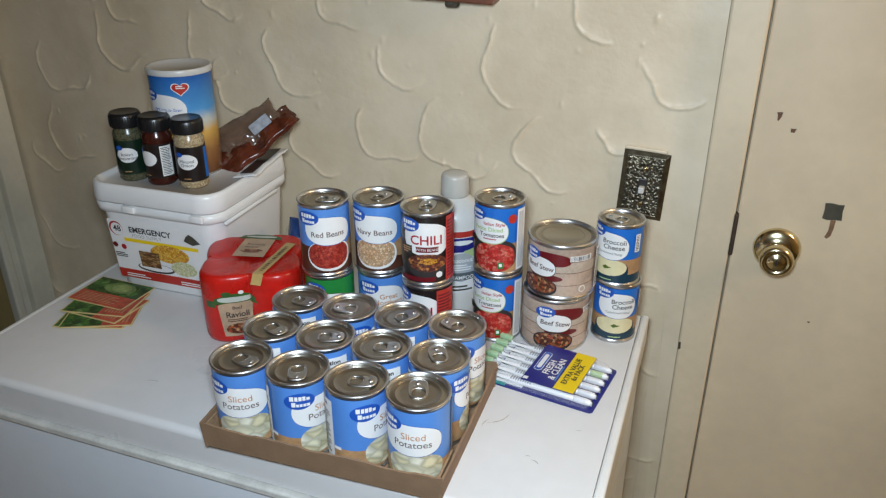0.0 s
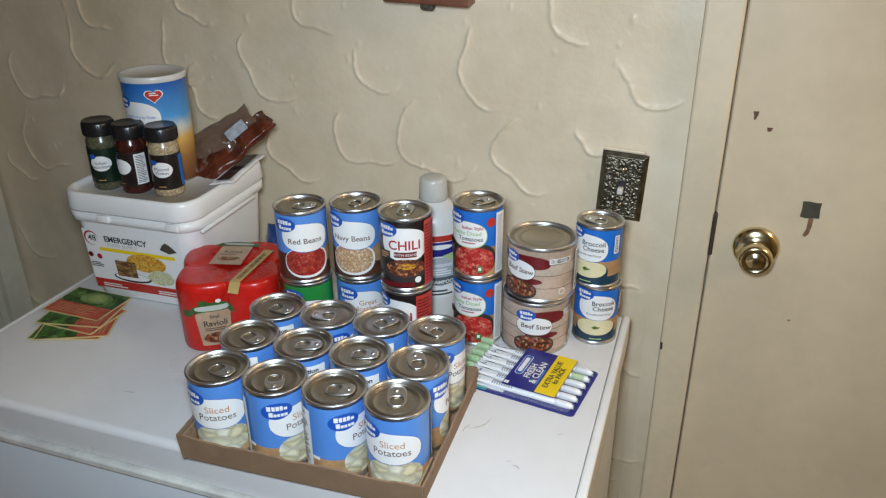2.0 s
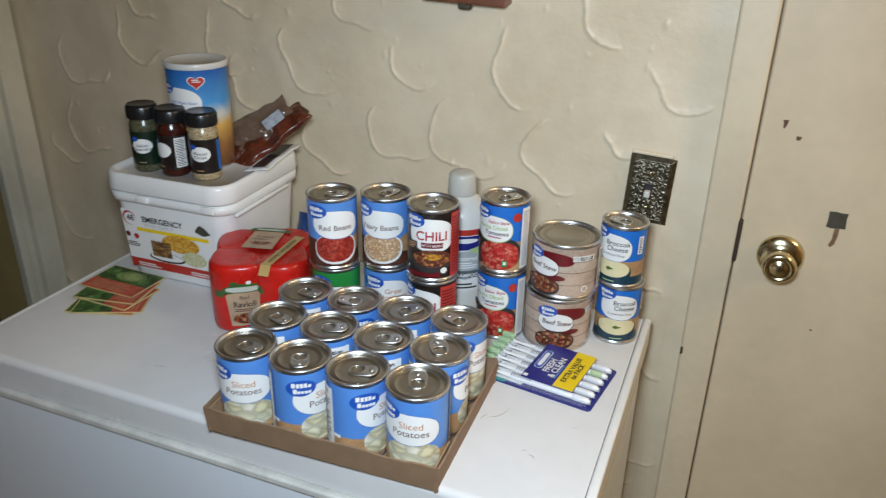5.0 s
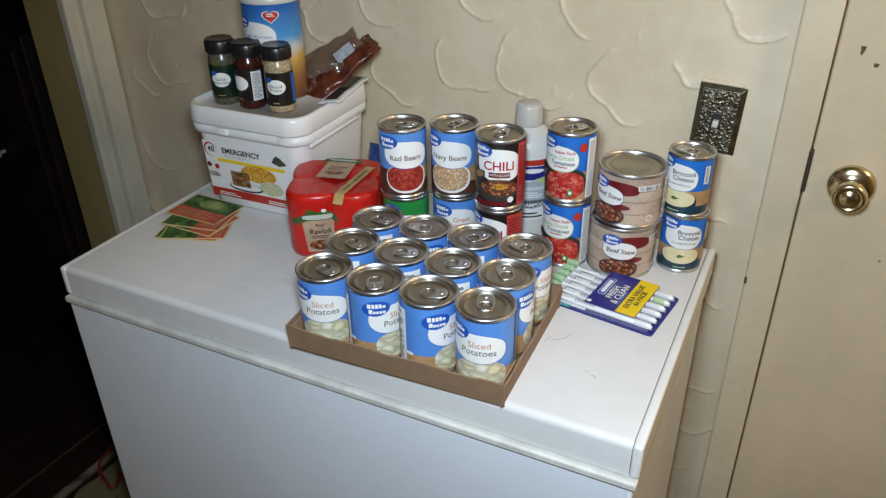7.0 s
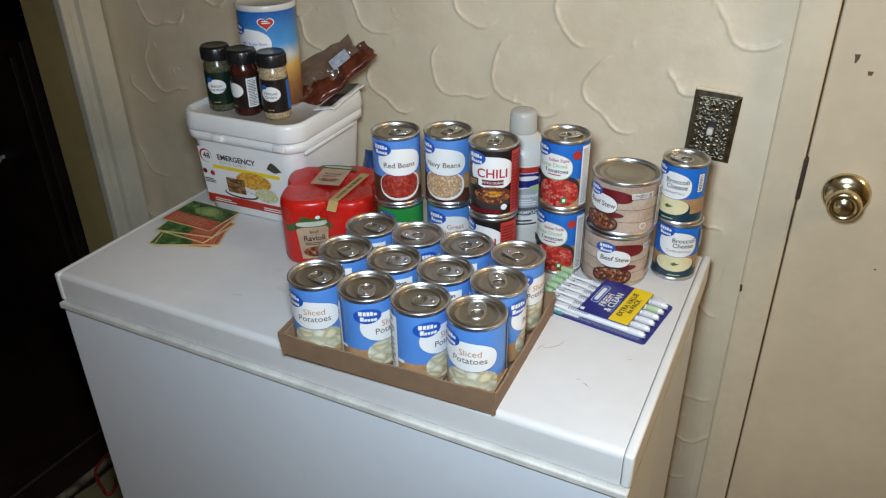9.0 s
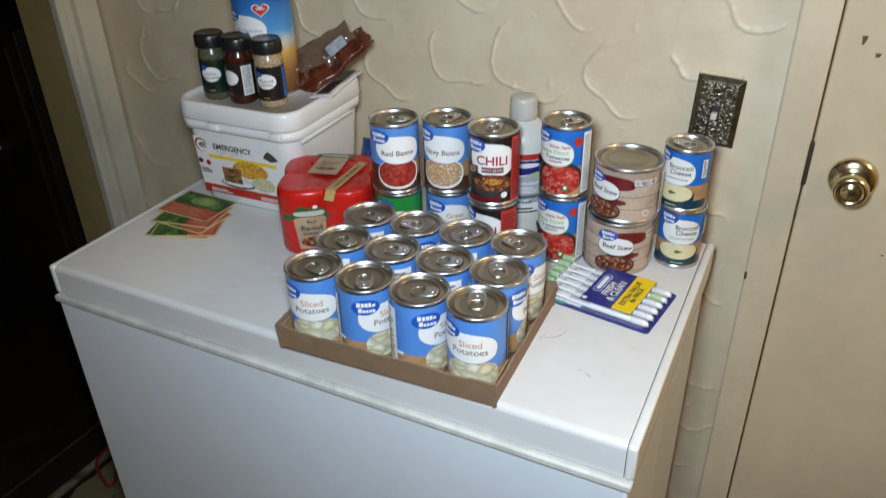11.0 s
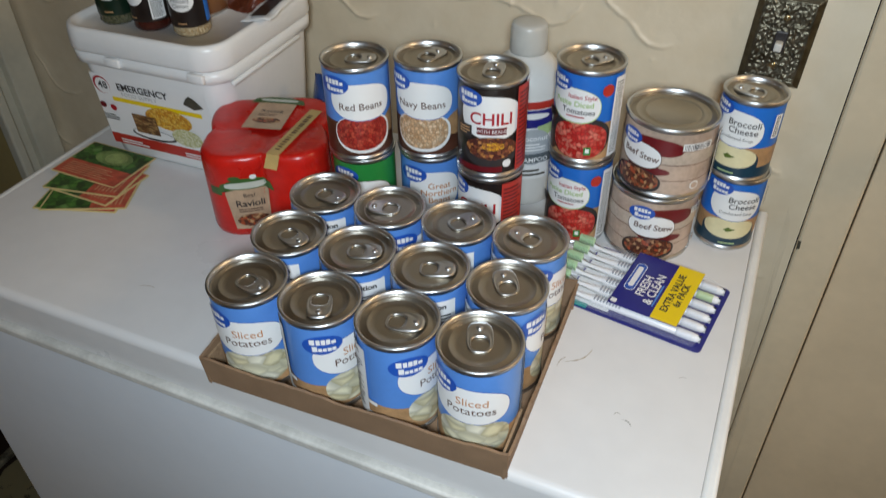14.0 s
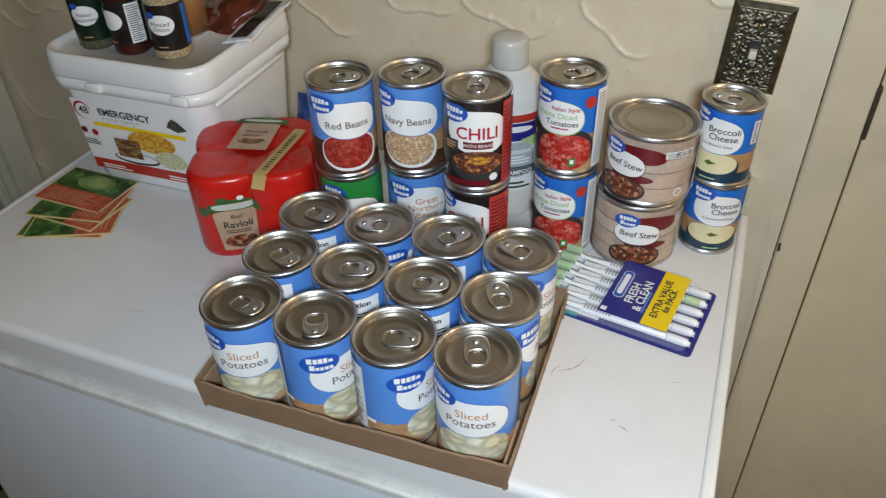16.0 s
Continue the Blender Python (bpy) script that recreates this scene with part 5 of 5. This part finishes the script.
packet(-0.618, 0.183, 105, 0)
packet(-0.612, 0.186, 112, 1)
packet(-0.625, 0.208, 86, 2)
packet(-0.630, 0.216, 98, 3)
packet(-0.641, 0.243, -3, 4, 0.114, 0.083)

# ---- toothbrush blister pack ----
TBM = pose(0.181, 0.169, T, 0, 0, -11)
tb = thing("toothbrush_pack", TBM, "blister pack of six white toothbrushes on a navy card", "toothbrush pack")
part("backing_card", prism([(x - 0.078, y + 0.057) for x, y in rounded(0.156, 0.114, 0.006)], 0.0004, 0.0016), NAVYL, tb, "navy backing card with teal end", smooth=False)
part("pale_end", patch([(x - 0.129, y + 0.060) for x, y in rect(0.050, 0.104)], 0.0018, up, WHITE), None, tb)
part("teal_end", patch([(x - 0.141, y + 0.005) for x, y in rect(0.028, 0.008)], 0.0021, up, mat("label_teal", (0.01, 0.30, 0.30), 0.3, 0, 0.2, 30)), None, tb)
BRW = mat("brush_white", (0.82, 0.82, 0.83), 0.22, 0, 0.03, 20)
BRG = mat("grip_grey", (0.74, 0.75, 0.78), 0.35, 0, 0.1, 30)
BRN = mat("grip_green", (0.50, 0.66, 0.36), 0.35, 0, 0.2, 30)
for i in range(6):
    y = 0.014 + i * 0.0172
    br = part("toothbrush", ringed([(0.007, 0.004, 0.0, -0.9), (0.0088, 0.0082, 0.004, -0.9), (0.0088, 0.0082, 0.118, -0.9), (0.0072, 0.0076, 0.128, -0.9), (0.0062, 0.0066, 0.146, -0.9), (0.010, 0.0045, 0.156, -0.9), (0.009, 0.0045, 0.174, -0.9)], 0.9), BRW, tb, "white plastic toothbrush", m=pose(-0.004, y, 0.0068, 0, -90, 0))
    g = BRN if i == 4 else BRG
    part("grip", ringed([(0.0092, 0.0086, 0.008, -0.9), (0.0094, 0.0088, 0.010, -0.9), (0.0094, 0.0088, 0.024, -0.9), (0.0092, 0.0086, 0.026, -0.9)], 0.9), g, br, "coloured grip")
    gp = bmesh.new()
    for q in range(9):
        box(0.0036, 0.0052, -0.004, 0.004, 0.088 + q * 0.0036, 0.0896 + q * 0.0036, 0, 1, gp)
    part("grip_texture", gp, mat("grip_print", (0.36, 0.38, 0.43), 0.4, 0, 0.2, 60), br, "grey printed ridges", smooth=False)
    bs = bmesh.new()
    for q in range(9):
        for s in (-0.0022, 0, 0.0022):
            bmesh.ops.create_cone(bs, cap_ends=True, segments=6, radius1=0.0009, radius2=0.0009, depth=0.010, matrix=Matrix.Translation((0.007, s, 0.157 + q * 0.0021)) @ Matrix.Rotation(radians(90), 4, "Y"))
    part("bristle_tuft", bs, mat("bristle_green", (0.50, 0.74, 0.44), 0.4, 0, 0.25, 60), br, "pale green bristles")
ins = part("insert", box(-0.106, -0.030, 0.008, 0.106, 0.0165, 0.0175), NAVYL, tb, "navy and yellow printed insert", smooth=False)
part("yellow_field", patch(rect(0.029, 0.0985, -0.0445, 0.057), 0.0178, up, YELLOW), YELLOW, ins)
side = lambda u, v, w: (-v, u, w)
part("lettering", words("EXTRA VALUE\n6x PACK", 0.0108, 0.057, 0.045, 0.0182, side, INK, bold=0.0003), None, ins)
part("lettering", words("FRESH\n& CLEAN", 0.0135, 0.052, 0.0745, 0.0182, side, WHITE, bold=0.0003), None, ins)
part("brand_oval", patch(rounded(0.012, 0.050, 0.005), 0.0181, lambda u, v, w: (u - 0.0945, v + 0.062, w), WHITE), WHITE, ins)
part("brand_fill", patch(rounded(0.0105, 0.0485, 0.0045), 0.0183, lambda u, v, w: (u - 0.0945, v + 0.062, w), LOGO), LOGO, ins)
part("brand_bar", patch(rounded(0.006, 0.038, 0.003), 0.0185, lambda u, v, w: (u - 0.0945, v + 0.062, w), WHITE), WHITE, ins)
part("fine_print", bars(1, 0.052, 0.0035, 0.050, 0.0625, 0.0181, side, BLUE), BLUE, ins)
part("code_square", patch(rect(0.0065, 0.0065, -0.101, 0.013), 0.0182, up, WHITE), WHITE, ins)
CLEAR = mat("clear_blister", (0.9, 0.92, 0.95), 0.06, 0, 0.0, 10, alpha=0.10)
bl = part("blister", ringed([(0.150, 0.108, 0.0018, 0), (0.147, 0.105, 0.004, 0), (0.145, 0.103, 0.0105, 0), (0.138, 0.098, 0.0135, 0)], 0.008), CLEAR, tb, "clear plastic blister", m=pose(-0.082, 0.057, 0.0008))
bl.visible_shadow = False

# ---- things beside the freezer ----
pouch("blue_bag", pose(0.284, 0.44, 0.120, 84, -40, 8), 0.10, 0.26, 0.03, mat("blue_film", (0.015, 0.03, 0.16), 0.3, 0, 0.3, 30), "dark blue plastic bag standing beside a freezer", "bag", seed=11, crumple=0.008)


def hanging_film():
    """A clear sheet hung from the lid's back corner down the freezer's side, with soft upright folds."""
    n, k = 40, 24
    verts, faces = [], []
    for j in range(k + 1):
        for i in range(n + 1):
            u, v = i / n, j / k
            fold = 0.004 * math.sin(u * 17 + 2 * v) + 0.003 * noise.noise(Vector((u * 9, v * 3, 2)))
            x = (0.226 + 0.034 * u) * (1 - v) + (0.232 + 0.052 * u) * v + fold
            verts.append((x, 0.06 + 0.405 * u, 0.862 + 0.006 * u - 0.80 * v))
    for j in range(k):
        for i in range(n):
            a = j * (n + 1) + i
            faces.append((a, a + 1, a + n + 2, a + n + 1))
    return raw("plastic_sheet", verts, faces, CLEARS, True)


CLEARS = mat("clear_sheet_film", (0.38, 0.35, 0.31), 0.12, 0, 0.05, 10, 0.2, 25, alpha=0.08)
film_ob = solid("plastic_sheet", hanging_film(), CLEARS, pose(0, 0, 0), "clear plastic sheet hanging down beside a freezer", "plastic sheet", smooth=True)
film_ob.visible_shadow = False
cb = bpy.data.curves.new("red_cable", "CURVE")
cb.dimensions, cb.bevel_depth, cb.bevel_resolution = "3D", 0.004, 3
spn = cb.splines.new("NURBS")
pts = [(-1.45, -0.30, 0.016), (-1.435, -0.38, 0.016), (-1.423, -0.408, 0.010), (-1.383, -0.423, 0.006), (-1.352, -0.434, 0.006), (-1.333, -0.445, 0.006), (-1.325, -0.425, 0.006), (-1.355, -0.40, 0.006), (-1.33, -0.37, 0.006), (-1.25, -0.36, 0.006)]
spn.points.add(len(pts) - 1)
for p_, q in zip(spn.points, pts):
    p_.co = (*q, 1)
spn.use_endpoint_u = True
cbm = new("red_cable", cb)
cbm.matrix_basis = WM
cbm.data.materials.append(mat("red_rubber", (0.25, 0.015, 0.012), 0.5))
tagged(cbm, "thin red cable curled on the floor beside a freezer", "cable")

# cabinet wood carries the same painted shade as the unlit room
dcab = thing("dark_cabinet", WM, "dark wooden cabinet with painted-in shade and a small pale knob in an unlit room", "cabinet")
part("body", box(-2.45, -1.85, -0.005, 0.44, 0.0, 1.0, 0.004), SHADEW, dcab, smooth=False)
dcd = part("door", box(-2.42, -1.88, -0.022, -0.006, 0.06, 0.96, 0.003), SHADEW, dcab, smooth=False)
part("knob", lathe([(0, 0.034), (0.010, 0.033), (0.015, 0.027), (0.013, 0.018), (0.006, 0.012), (0.006, 0.0)], 20), mat("pale_porcelain", (0.6, 0.58, 0.55), 0.2), dcd, "pale round knob", m=pose(-2.05, -0.022, 0.645, 90, 0, 0))
